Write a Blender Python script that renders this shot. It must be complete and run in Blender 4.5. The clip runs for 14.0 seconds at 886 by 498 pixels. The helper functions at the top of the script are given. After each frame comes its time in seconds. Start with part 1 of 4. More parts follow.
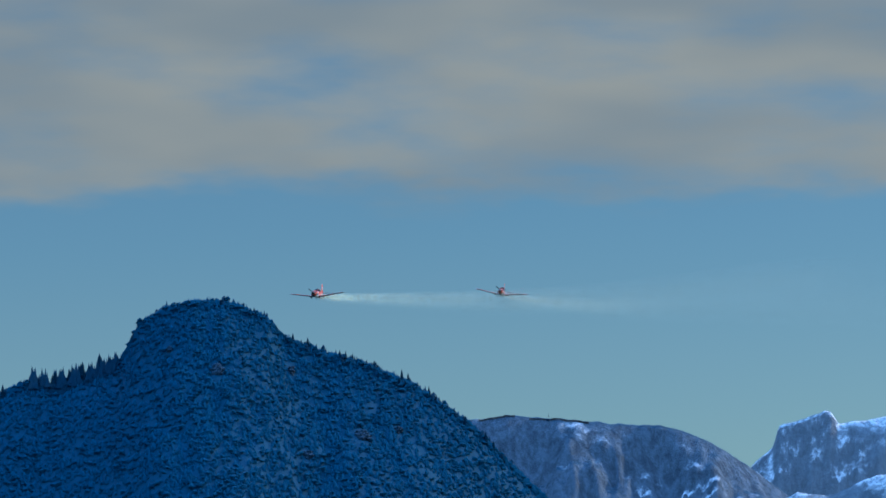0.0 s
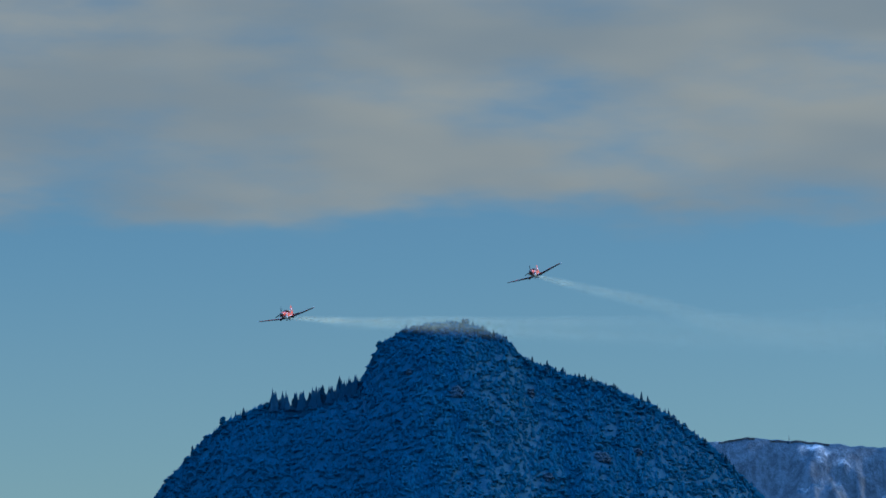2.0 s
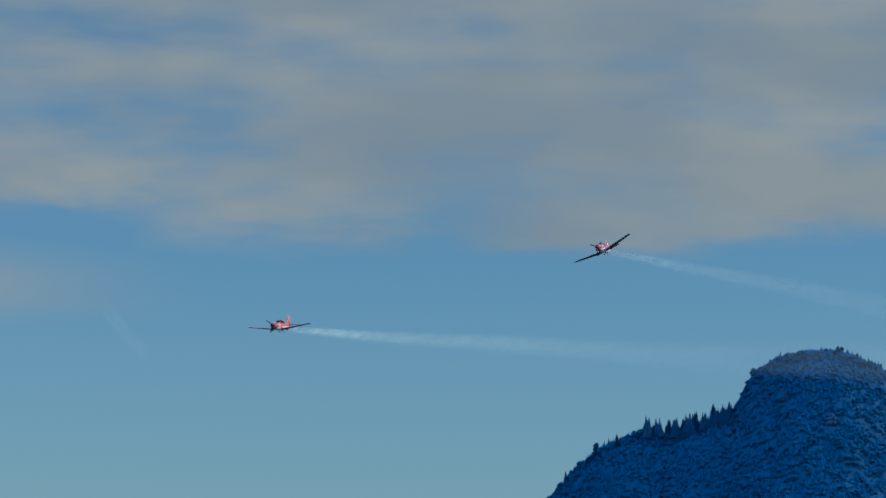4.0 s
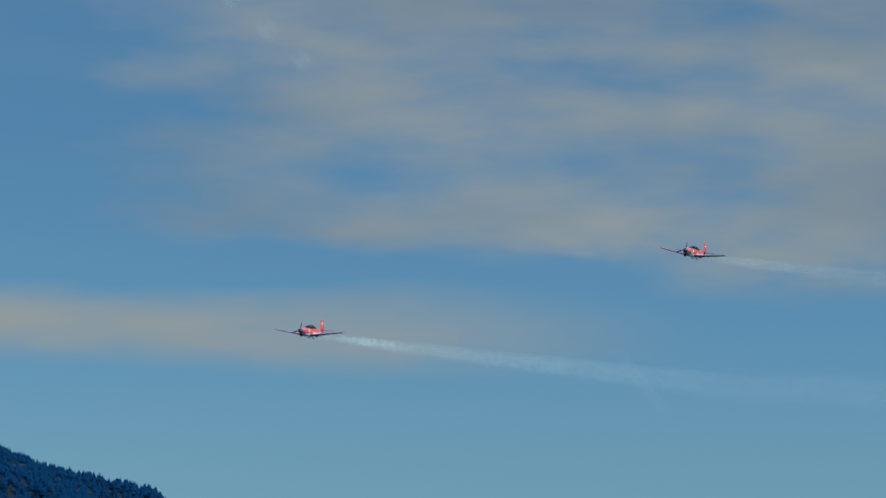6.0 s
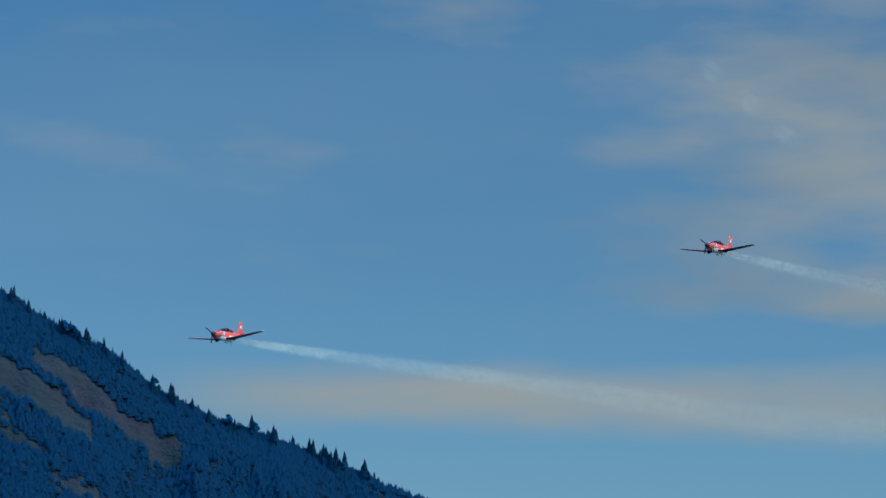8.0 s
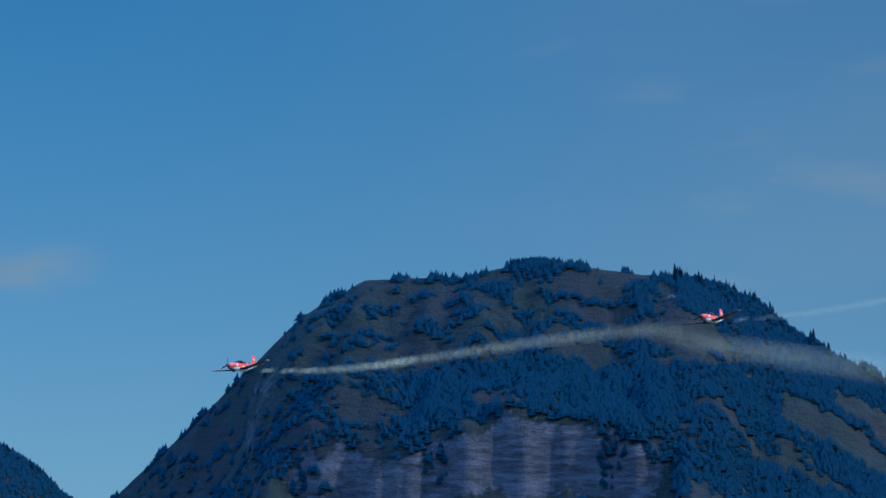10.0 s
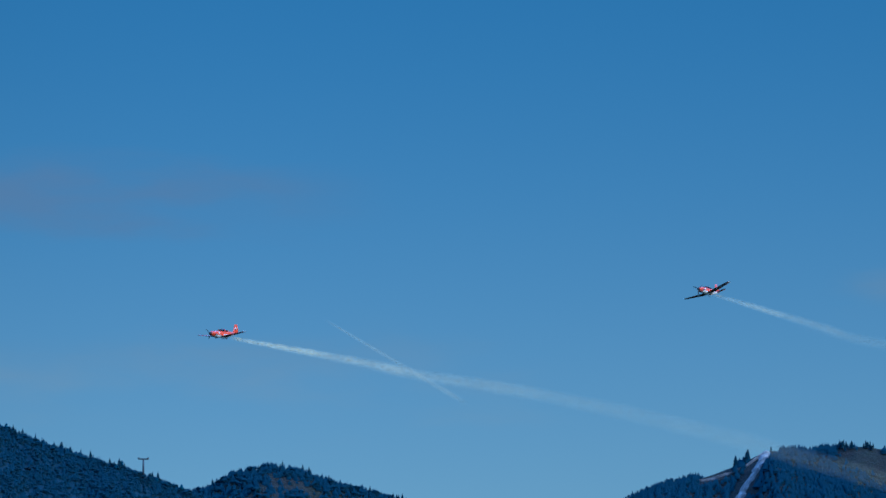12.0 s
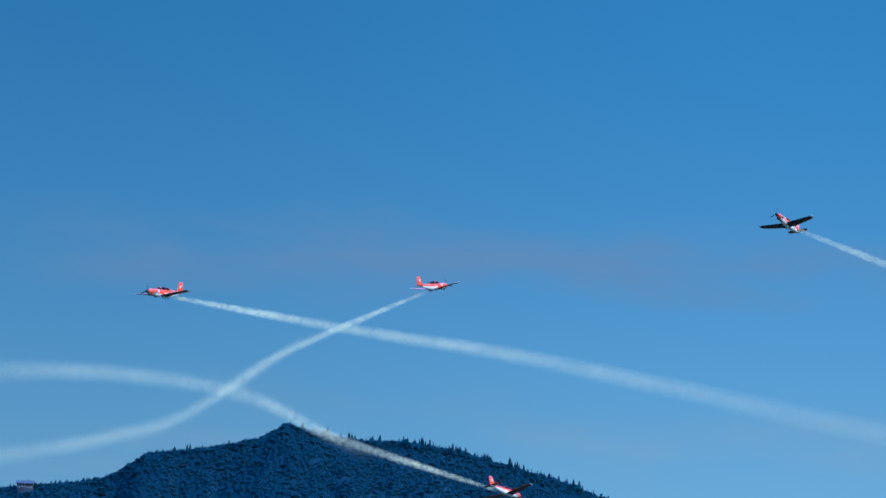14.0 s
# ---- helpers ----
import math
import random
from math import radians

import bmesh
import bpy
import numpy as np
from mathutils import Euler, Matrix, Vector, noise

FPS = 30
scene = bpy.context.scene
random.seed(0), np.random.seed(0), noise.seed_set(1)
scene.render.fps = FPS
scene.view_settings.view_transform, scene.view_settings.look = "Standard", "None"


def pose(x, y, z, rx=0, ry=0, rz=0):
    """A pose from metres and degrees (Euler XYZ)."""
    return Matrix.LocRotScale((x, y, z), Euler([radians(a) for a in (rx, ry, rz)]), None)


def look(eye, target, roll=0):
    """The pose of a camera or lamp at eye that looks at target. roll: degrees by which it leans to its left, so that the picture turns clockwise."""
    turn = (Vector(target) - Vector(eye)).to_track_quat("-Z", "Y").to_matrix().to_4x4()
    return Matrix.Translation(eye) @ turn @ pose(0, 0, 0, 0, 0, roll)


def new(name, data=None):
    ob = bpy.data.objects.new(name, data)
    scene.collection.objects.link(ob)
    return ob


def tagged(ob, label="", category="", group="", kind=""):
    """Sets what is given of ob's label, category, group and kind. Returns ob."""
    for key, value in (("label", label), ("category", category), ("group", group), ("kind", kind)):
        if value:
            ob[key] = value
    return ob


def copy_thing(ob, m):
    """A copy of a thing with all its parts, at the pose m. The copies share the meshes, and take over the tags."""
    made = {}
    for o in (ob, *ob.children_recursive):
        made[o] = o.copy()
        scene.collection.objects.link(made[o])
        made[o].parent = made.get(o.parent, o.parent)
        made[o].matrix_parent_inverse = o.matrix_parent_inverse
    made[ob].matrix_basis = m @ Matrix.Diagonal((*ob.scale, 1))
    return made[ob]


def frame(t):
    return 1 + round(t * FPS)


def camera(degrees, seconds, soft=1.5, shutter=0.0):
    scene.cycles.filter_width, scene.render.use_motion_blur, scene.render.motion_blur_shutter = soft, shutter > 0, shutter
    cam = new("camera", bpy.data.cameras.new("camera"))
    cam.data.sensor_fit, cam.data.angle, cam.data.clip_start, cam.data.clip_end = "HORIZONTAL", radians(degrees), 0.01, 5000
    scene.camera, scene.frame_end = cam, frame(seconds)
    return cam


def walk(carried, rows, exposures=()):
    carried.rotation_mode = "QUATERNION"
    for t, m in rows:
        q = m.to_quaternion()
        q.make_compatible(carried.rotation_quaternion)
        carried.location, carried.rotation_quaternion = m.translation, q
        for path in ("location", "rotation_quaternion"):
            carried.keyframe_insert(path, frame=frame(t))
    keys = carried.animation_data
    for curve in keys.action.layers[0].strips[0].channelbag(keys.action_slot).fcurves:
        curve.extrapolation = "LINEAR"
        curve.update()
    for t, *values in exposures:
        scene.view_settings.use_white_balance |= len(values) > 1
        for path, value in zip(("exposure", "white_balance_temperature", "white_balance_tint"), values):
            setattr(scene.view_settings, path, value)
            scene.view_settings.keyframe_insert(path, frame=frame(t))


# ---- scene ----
cam = camera(12.0, 14.0, soft=1.6)
EYE = (0.0, 0.0, 1.7)


def aim(yaw, tilt, roll):
    """A pose at the eye: yaw to the left of +Y, tilt above the horizon, roll about the view, in degrees."""
    return Matrix.Translation(EYE) @ pose(0, 0, 0, 0, 0, yaw) @ pose(0, 0, 0, 90 + tilt) @ pose(0, 0, 0, 0, 0, roll)


PAN = [
    (0, -2.693, 6.225, -0.225),
    (0.5, -1.064, 5.814, -0.584),
    (1, -0.386, 6.415, -0.419),
    (1.5, 0.000, 6.500, 0.000),
    (2, 0.576, 6.537, -0.023),
    (2.5, 2.111, 6.617, 0.363),
    (3, 3.331, 6.610, 0.580),
    (3.5, 4.247, 6.380, 0.665),
    (4, 5.693, 6.864, 0.777),
    (4.2, 6.369, 7.262, 0.998),
    (6.3, 13.546, 7.578, 0.799),
    (6.5, 14.002, 7.885, 0.799),
    (7, 15.214, 8.231, 0.799),
    (7.5, 17.506, 8.172, 0.799),
    (8, 19.385, 8.332, 1.053),
    (8.5, 21.099, 8.946, 1.129),
    (9, 23.764, 9.101, 1.129),
    (9.2, 24.542, 9.102, 1.129),
    (11.3, 40.767, 8.741, -0.923),
    (11.5, 41.476, 8.905, -0.848),
    (12, 43.328, 8.948, -0.102),
    (12.5, 45.230, 9.113, 0.094),
    (13, 46.980, 9.327, 0.950),
    (13.5, 50.810, 9.516, 1.647),
    (14, 51.564, 9.799, 2.084),
]
walk(cam, [(t, aim(y, p, r)) for t, y, p, r in PAN], [(0, 0.0, 5500, 10), (1.5, -0.04, 5480, 10), (2.5, 0.0, 5430, 10), (3.1, -0.06, 5400, 10), (3.5, -0.10, 5350, 10), (4.2, -0.03, 5350, 10), (6.5, -0.12, 5280, 10), (7.0, -0.20, 5260, 10), (7.4, -0.17, 5260, 10), (8.2, 0.03, 5320, 10), (9.2, 0.05, 5320, 10), (11.3, -0.15, 5000, 10), (13, -0.2, 5000, 10), (13.5, -0.23, 5000, 10), (14, 0.19, 5060, 10)])

# ---- world, sun ----
SUN_AZ, SUN_EL = 294.0, 32.0  # to the right, a little beyond the first mountain
world = bpy.data.worlds.new("world")
scene.world = world
world.use_nodes = True
wt = world.node_tree
wt.nodes.clear()


def N(tree, kind, **props):
    n = tree.nodes.new(kind)
    for k, v in props.items():
        setattr(n, k, v)
    return n


def math_node(tree, op, a, b=None, c=None, clamp=False):
    n = N(tree, "ShaderNodeMath", operation=op, use_clamp=clamp)
    for i, v in enumerate((a, b, c)):
        if v is None:
            continue
        if isinstance(v, (int, float)):
            n.inputs[i].default_value = v
        else:
            tree.links.new(v, n.inputs[i])
    return n.outputs[0]


def smooth(tree, v, a, b, lo=0.0, hi=1.0):
    n = N(tree, "ShaderNodeMapRange", interpolation_type="SMOOTHSTEP")
    tree.links.new(v, n.inputs[0])
    for i, x in enumerate((a, b, lo, hi)):
        n.inputs[i + 1].default_value = x
    return n.outputs[0]


def mix_col(tree, f, a, b, blend="MIX"):
    n = N(tree, "ShaderNodeMix", data_type="RGBA", blend_type=blend)
    for s, v in ((n.inputs[0], f), (n.inputs[6], a), (n.inputs[7], b)):
        if isinstance(v, (int, float)):
            s.default_value = v
        elif isinstance(v, tuple):
            s.default_value = (*v, 1) if len(v) == 3 else v
        else:
            tree.links.new(v, s)
    return n.outputs[2]


def noise_node(tree, vec, scale, detail=4.0, rough=0.55, out="Fac", kind="FBM"):
    n = N(tree, "ShaderNodeTexNoise", noise_type=kind)
    n.inputs["Scale"].default_value = scale
    n.inputs["Detail"].default_value = detail
    n.inputs["Roughness"].default_value = rough
    tree.links.new(vec, n.inputs["Vector"])
    return n.outputs[out]


def make_sky():
    t = wt
    sky = N(t, "ShaderNodeTexSky", sky_type="NISHITA", sun_disc=False)
    sky.sun_elevation, sky.sun_rotation = radians(SUN_EL), radians(-SUN_AZ)
    sky.air_density, sky.dust_density, sky.ozone_density, sky.altitude = 1.0, 0.3, 3.0, 600
    tc = N(t, "ShaderNodeTexCoord")
    sep = N(t, "ShaderNodeSeparateXYZ")
    t.links.new(tc.outputs["Generated"], sep.inputs[0])
    el = math_node(t, "MULTIPLY", math_node(t, "ARCSINE", sep.outputs[2]), 57.29578)
    az = math_node(t, "MULTIPLY", math_node(t, "ARCTAN2", math_node(t, "MULTIPLY", sep.outputs[0], -1.0), sep.outputs[1]), 57.29578)
    height = el
    comb = N(t, "ShaderNodeCombineXYZ")
    t.links.new(math_node(t, "MULTIPLY", az, 0.30), comb.inputs[0])
    t.links.new(math_node(t, "MULTIPLY", el, 1.0), comb.inputs[1])
    wisps = noise_node(t, comb.outputs[0], 1.0, 5.0, 0.5)
    tint = noise_node(t, comb.outputs[0], 0.45, 3.0, 0.5)

    def box(a0, a1, sa, e0, e1, s0, s1, amount):
        fa = math_node(t, "MULTIPLY", smooth(t, az, a0 - sa, a0 + sa), smooth(t, az, a1 - sa, a1 + sa, 1, 0))
        fe = math_node(t, "MULTIPLY", smooth(t, el, e0 - s0, e0 + s0), smooth(t, el, e1 - s1, e1 + s1, 1, 0))
        return math_node(t, "MULTIPLY", math_node(t, "MULTIPLY", fa, fe), amount)

    ragged = noise_node(t, comb.outputs[0], 0.8, 4.0, 0.6)
    el = math_node(t, "ADD", el, math_node(t, "MULTIPLY", math_node(t, "ADD", ragged, -0.5), 1.6))
    cover = None
    for b in BANKS:
        v = box(*b)
        cover = v if cover is None else math_node(t, "MAXIMUM", cover, v)
    density = smooth(t, math_node(t, "ADD", math_node(t, "MULTIPLY", wisps, 2.2), math_node(t, "ADD", cover, -1.1)), 0.08, 1.40)
    density = math_node(t, "MULTIPLY", density, math_node(t, "MINIMUM", cover, 0.93))
    # a long level band, hardly ragged
    low = math_node(t, "ADD", height, math_node(t, "MULTIPLY", math_node(t, "ADD", ragged, -0.5), 0.7))
    fa = math_node(t, "MULTIPLY", smooth(t, az, 8.5, 15.0), smooth(t, az, 20.5, 24.3, 1, 0))
    fe = math_node(t, "MULTIPLY", smooth(t, low, 5.65, 6.25), smooth(t, low, 6.35, 7.05, 1, 0))
    band = math_node(t, "MULTIPLY", math_node(t, "MULTIPLY", fa, fe), smooth(t, wisps, 0.3, 0.62, 0.62, 0.92))
    density = math_node(t, "MAXIMUM", density, band)
    veil = math_node(t, "MULTIPLY", smooth(t, az, 22, 36, 1, 0), smooth(t, height, 6.0, 9.0, 0.0, 0.17))
    density = math_node(t, "MAXIMUM", density, veil)
    warm = math_node(t, "MAXIMUM", smooth(t, tint, 0.35, 0.65), math_node(t, "MULTIPLY", smooth(t, height, 7.0, 7.8, 1, 0), smooth(t, az, 8, 12)))
    cloud = mix_col(t, warm, CLOUD_COOL, CLOUD_WARM)
    gain = mix_col(t, smooth(t, height, 14.0, 40.0), mix_col(t, smooth(t, height, 4.0, 13.5), SKY_LOW, SKY_HIGH), SKY_ZENITH)
    scaled = mix_col(t, 1.0, sky.outputs[0], gain, "MULTIPLY")
    # the sky's brightness along the horizon, away from the sun
    along = math_node(t, "MULTIPLY", smooth(t, az, -6, 42, 1.02, 1.40), smooth(t, az, 45.0, 58.5, 1.08, 0.82))
    grow = N(t, "ShaderNodeVectorMath", operation="SCALE")
    t.links.new(scaled, grow.inputs[0])
    t.links.new(along, grow.inputs["Scale"])
    scaled = grow.outputs[0]
    colour = mix_col(t, density, scaled, cloud)
    streak = math_node(t, "MULTIPLY", box(45.4, 56.6, 1.8, 9.25, 10.0, 0.3, 0.35, 0.72), smooth(t, wisps, 0.32, 0.6, 0.25, 1))
    colour = mix_col(t, streak, colour, CLOUD_GREY)
    bg = N(t, "ShaderNodeBackground")
    t.links.new(colour, bg.inputs[0])
    bg.inputs[1].default_value = 1.0
    out = N(t, "ShaderNodeOutputWorld")
    t.links.new(bg.outputs[0], out.inputs[0])


SKY_LOW, SKY_HIGH, SKY_ZENITH = (0.0415, 0.0510, 0.0502), (0.0205, 0.0435, 0.049), (0.62, 0.80, 0.95)
CLOUD_COOL, CLOUD_WARM = (0.235, 0.262, 0.252), (0.345, 0.335, 0.272)
CLOUD_GREY = (0.14, 0.22, 0.31)
# cloud banks in degrees: from, to, softness in azimuth; from, to, lower and upper softness in elevation; cover
BANKS = [
    (-90, 10, 4.0, 6.9, 40, 0.55, 5, 1.14),
    (6, 18, 3.5, 7.3, 40, 0.6, 5, 0.90),
    (18, 30, 3.5, 7.6, 40, 0.6, 5, 0.46),
    (17, 22.5, 2.0, 10.9, 40, 0.7, 5, 0.72),
    (5.0, 13.2, 2.0, 7.3, 8.5, 0.5, 0.5, 0.95),
    (35.0, 38.0, 1.0, 7.9, 8.7, 0.3, 0.3, 0.6),
    (42, 58, 2.0, 6.3, 8.0, 0.5, 0.5, 0.36),
]
make_sky()
sun_data = bpy.data.lights.new("sun", "SUN")
sun_data.energy, sun_data.angle, sun_data.color = 2.9, radians(0.53), (1.0, 0.93, 0.84)
sun = new("sun", sun_data)
sa, se = radians(SUN_AZ), radians(SUN_EL)
sun_dir = Vector((-math.sin(sa) * math.cos(se), math.cos(sa) * math.cos(se), math.sin(se)))
sun.matrix_world = look(sun_dir * 100, (0, 0, 0))


# ---- materials ----
def material(name):
    m = bpy.data.materials.new(name)
    m.use_nodes = True
    t = m.node_tree
    p = t.nodes["Principled BSDF"]
    return m, t, p


def bump(t, p, height, strength, distance):
    b = N(t, "ShaderNodeBump")
    b.inputs["Strength"].default_value, b.inputs["Distance"].default_value = strength, distance
    t.links.new(height, b.inputs["Height"])
    t.links.new(b.outputs[0], p.inputs["Normal"])


def paint(name, colour, rough=0.3, metal=0.0, coat=0.0, wear=0.12):
    m, t, p = material(name)
    tc = N(t, "ShaderNodeTexCoord")
    n1 = noise_node(t, tc.outputs["Object"], 1.7, 5)
    n2 = noise_node(t, tc.outputs["Object"], 22.0, 3)
    dark = tuple(c * (1 - wear * 2) for c in colour)
    c = mix_col(t, smooth(t, n1, 0.35, 0.7), colour, dark)
    t.links.new(c, p.inputs["Base Color"])
    t.links.new(smooth(t, n2, 0.3, 0.7, rough, rough + 0.12), p.inputs["Roughness"])
    p.inputs["Metallic"].default_value = metal
    p.inputs["Coat Weight"].default_value = coat
    return m


RED = paint("red_paint", (0.86, 0.075, 0.020), 0.32, 0, 0.4)
WHITE = paint("white_paint", (0.80, 0.80, 0.78), 0.35, 0, 0.3, 0.05)
DARK = paint("black_rubber", (0.025, 0.025, 0.027), 0.5)
STEEL = paint("worn_steel", (0.30, 0.30, 0.31), 0.38, 0.9)
# shade under the wings, put into a near-black colour
WING_SHADE = paint("wing_underside_shade", (0.022, 0.018, 0.03), 0.5)
GALV = paint("galvanised_steel", (0.035, 0.045, 0.055), 0.7, 0.1)
TIMBER = paint("weathered_timber", (0.05, 0.047, 0.05), 0.8)
ROOF = paint("grey_roof_sheet", (0.07, 0.08, 0.10), 0.7)
PLASTER = paint("grey_plaster", (0.04, 0.055, 0.075), 0.85)

GLASS, gt, gp = material("canopy_glass")
gp.inputs["Base Color"].default_value = (0.10, 0.12, 0.14, 1)
gp.inputs["Transmission Weight"].default_value = 1.0
gp.inputs["Roughness"].default_value = 0.03
gp.inputs["IOR"].default_value = 1.1
gp.inputs["Specular IOR Level"].default_value = 0.9


def foliage(name, a, b):
    m, t, p = material(name)
    geo = N(t, "ShaderNodeNewGeometry")
    inf = N(t, "ShaderNodeObjectInfo")
    r = math_node(t, "FRACT", math_node(t, "ADD", geo.outputs["Random Per Island"], inf.outputs["Random"]))
    big = noise_node(t, geo.outputs["Position"], 0.02, 3)
    small = noise_node(t, geo.outputs["Position"], 0.7, 4)
    f = math_node(t, "ADD", math_node(t, "MULTIPLY", r, 0.5), math_node(t, "MULTIPLY", math_node(t, "ADD", big, small), 0.3))
    col = mix_col(t, smooth(t, f, 0.2, 0.9), a, b)
    t.links.new(col, p.inputs["Base Color"])
    thin, both = N(t, "ShaderNodeBsdfTranslucent"), N(t, "ShaderNodeMixShader")
    t.links.new(col, thin.inputs[0])
    both.inputs[0].default_value = 0.5
    t.links.new(p.outputs[0], both.inputs[1])
    t.links.new(thin.outputs[0], both.inputs[2])
    t.links.new(both.outputs[0], t.nodes["Material Output"].inputs[0])
    p.inputs["Roughness"].default_value = 0.85
    p.inputs["Specular IOR Level"].default_value = 0.15
    bump(t, p, noise_node(t, geo.outputs["Position"], 1.6, 3), 0.3, 0.3)
    return m


# needle colour carries the blue haze of distance
HAZE_SPRUCE = foliage("hazed_spruce_needles", (0.0085, 0.056, 0.086), (0.0105, 0.064, 0.096))
# same painted haze lightened, for broadleaf trees and the tooth mountain's wood
HAZE_LEAVES = foliage("hazed_light_leaves", (0.0100, 0.112, 0.172), (0.0115, 0.122, 0.184))
BARK = paint("bark", (0.07, 0.055, 0.045), 0.9)


def terrain(name, low, high, rock, snow=0.0, rock_at=(0.55, 0.75), scale=0.01, bands=False, snow_tilt=(0.62, 0.78), crack=0.42, relief=0.9):
    """Grass or wood floor in two tones, rock where it is steep, snow where it is flat and noisy."""
    m, t, p = material(name)
    geo = N(t, "ShaderNodeNewGeometry")
    pos = geo.outputs["Position"]
    sep = N(t, "ShaderNodeSeparateXYZ")
    t.links.new(geo.outputs["Normal"], sep.inputs[0])
    big = noise_node(t, pos, scale, 5)
    fine = noise_node(t, pos, scale * 14, 6, 0.65)
    soil = mix_col(t, smooth(t, math_node(t, "ADD", math_node(t, "MULTIPLY", big, 0.7), math_node(t, "MULTIPLY", fine, 0.3)), 0.38, 0.62), low, high)
    streak = N(t, "ShaderNodeMapping")
    streak.inputs["Scale"].default_value = (1.0, 1.0, 0.22) if not bands else (0.35, 0.35, 1.6)
    t.links.new(pos, streak.inputs["Vector"])
    cracks = noise_node(t, streak.outputs[0], 0.09, 8, 0.7)
    stone = mix_col(t, smooth(t, cracks, 0.36, 0.64), tuple(c * crack for c in rock), rock)
    steep = smooth(t, math_node(t, "ADD", sep.outputs[2], math_node(t, "MULTIPLY", math_node(t, "ADD", fine, -0.5), 0.5)), rock_at[0], rock_at[1], 1, 0)
    col = mix_col(t, steep, soil, stone)
    if snow:
        tilt = math_node(t, "ADD", sep.outputs[2], math_node(t, "MULTIPLY", math_node(t, "ADD", cracks, -0.5), 1.1))
        s = math_node(t, "MULTIPLY", smooth(t, tilt, snow_tilt[0], snow_tilt[1]), smooth(t, big, 0.62 - snow * 0.4, 0.72 - snow * 0.4))
        s = math_node(t, "MULTIPLY", s, smooth(t, fine, 0.4, 0.58, 0.25, 1.0))
        col = mix_col(t, s, col, (0.84, 0.81, 0.72))
    t.links.new(col, p.inputs["Base Color"])
    p.inputs["Roughness"].default_value = 0.9
    p.inputs["Specular IOR Level"].default_value = 0.2
    bump(t, p, math_node(t, "ADD", fine, math_node(t, "MULTIPLY", cracks, 1.5)), relief, 3.0)
    return m


# floor colour holds haze blue and the dark of the trees' shaded sides
HAZE_FLOOR = terrain("hazed_wooded_slope", (0.0045, 0.029, 0.048), (0.0055, 0.034, 0.054), (0.018, 0.04, 0.06), rock_at=(0.26, 0.4), relief=0.15)
# lighter copy for the tooth mountain, its haze put into the colour
HAZE_FLOOR_LIGHT = terrain("hazed_wood_slope_light", (0.0056, 0.054, 0.084), (0.0062, 0.059, 0.090), (0.012, 0.065, 0.095), rock_at=(0.26, 0.4), relief=0.15)
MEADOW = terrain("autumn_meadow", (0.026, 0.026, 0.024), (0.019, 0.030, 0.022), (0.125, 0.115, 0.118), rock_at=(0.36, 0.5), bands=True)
# rim rock: ledge tones tinted with the blue of haze and shade
HAZE_ALPINE = terrain("hazed_alpine_rock", (0.034, 0.075, 0.100), (0.055, 0.100, 0.120), (0.165, 0.190, 0.195), snow=0.22, rock_at=(0.6, 0.9), scale=0.012, crack=0.5)
SNOWROCK = terrain("snowy_rock", (0.13, 0.15, 0.145), (0.19, 0.20, 0.19), (0.24, 0.25, 0.235), snow=0.58, rock_at=(0.7, 0.95), scale=0.012, crack=0.68, snow_tilt=(0.45, 0.62))
GROUND = terrain("valley_grass", (0.045, 0.06, 0.03), (0.09, 0.085, 0.045), (0.2, 0.19, 0.18), scale=0.004)
SNOW = terrain("packed_snow", (0.22, 0.22, 0.20), (0.50, 0.49, 0.45), (0.30, 0.29, 0.27), scale=0.12)


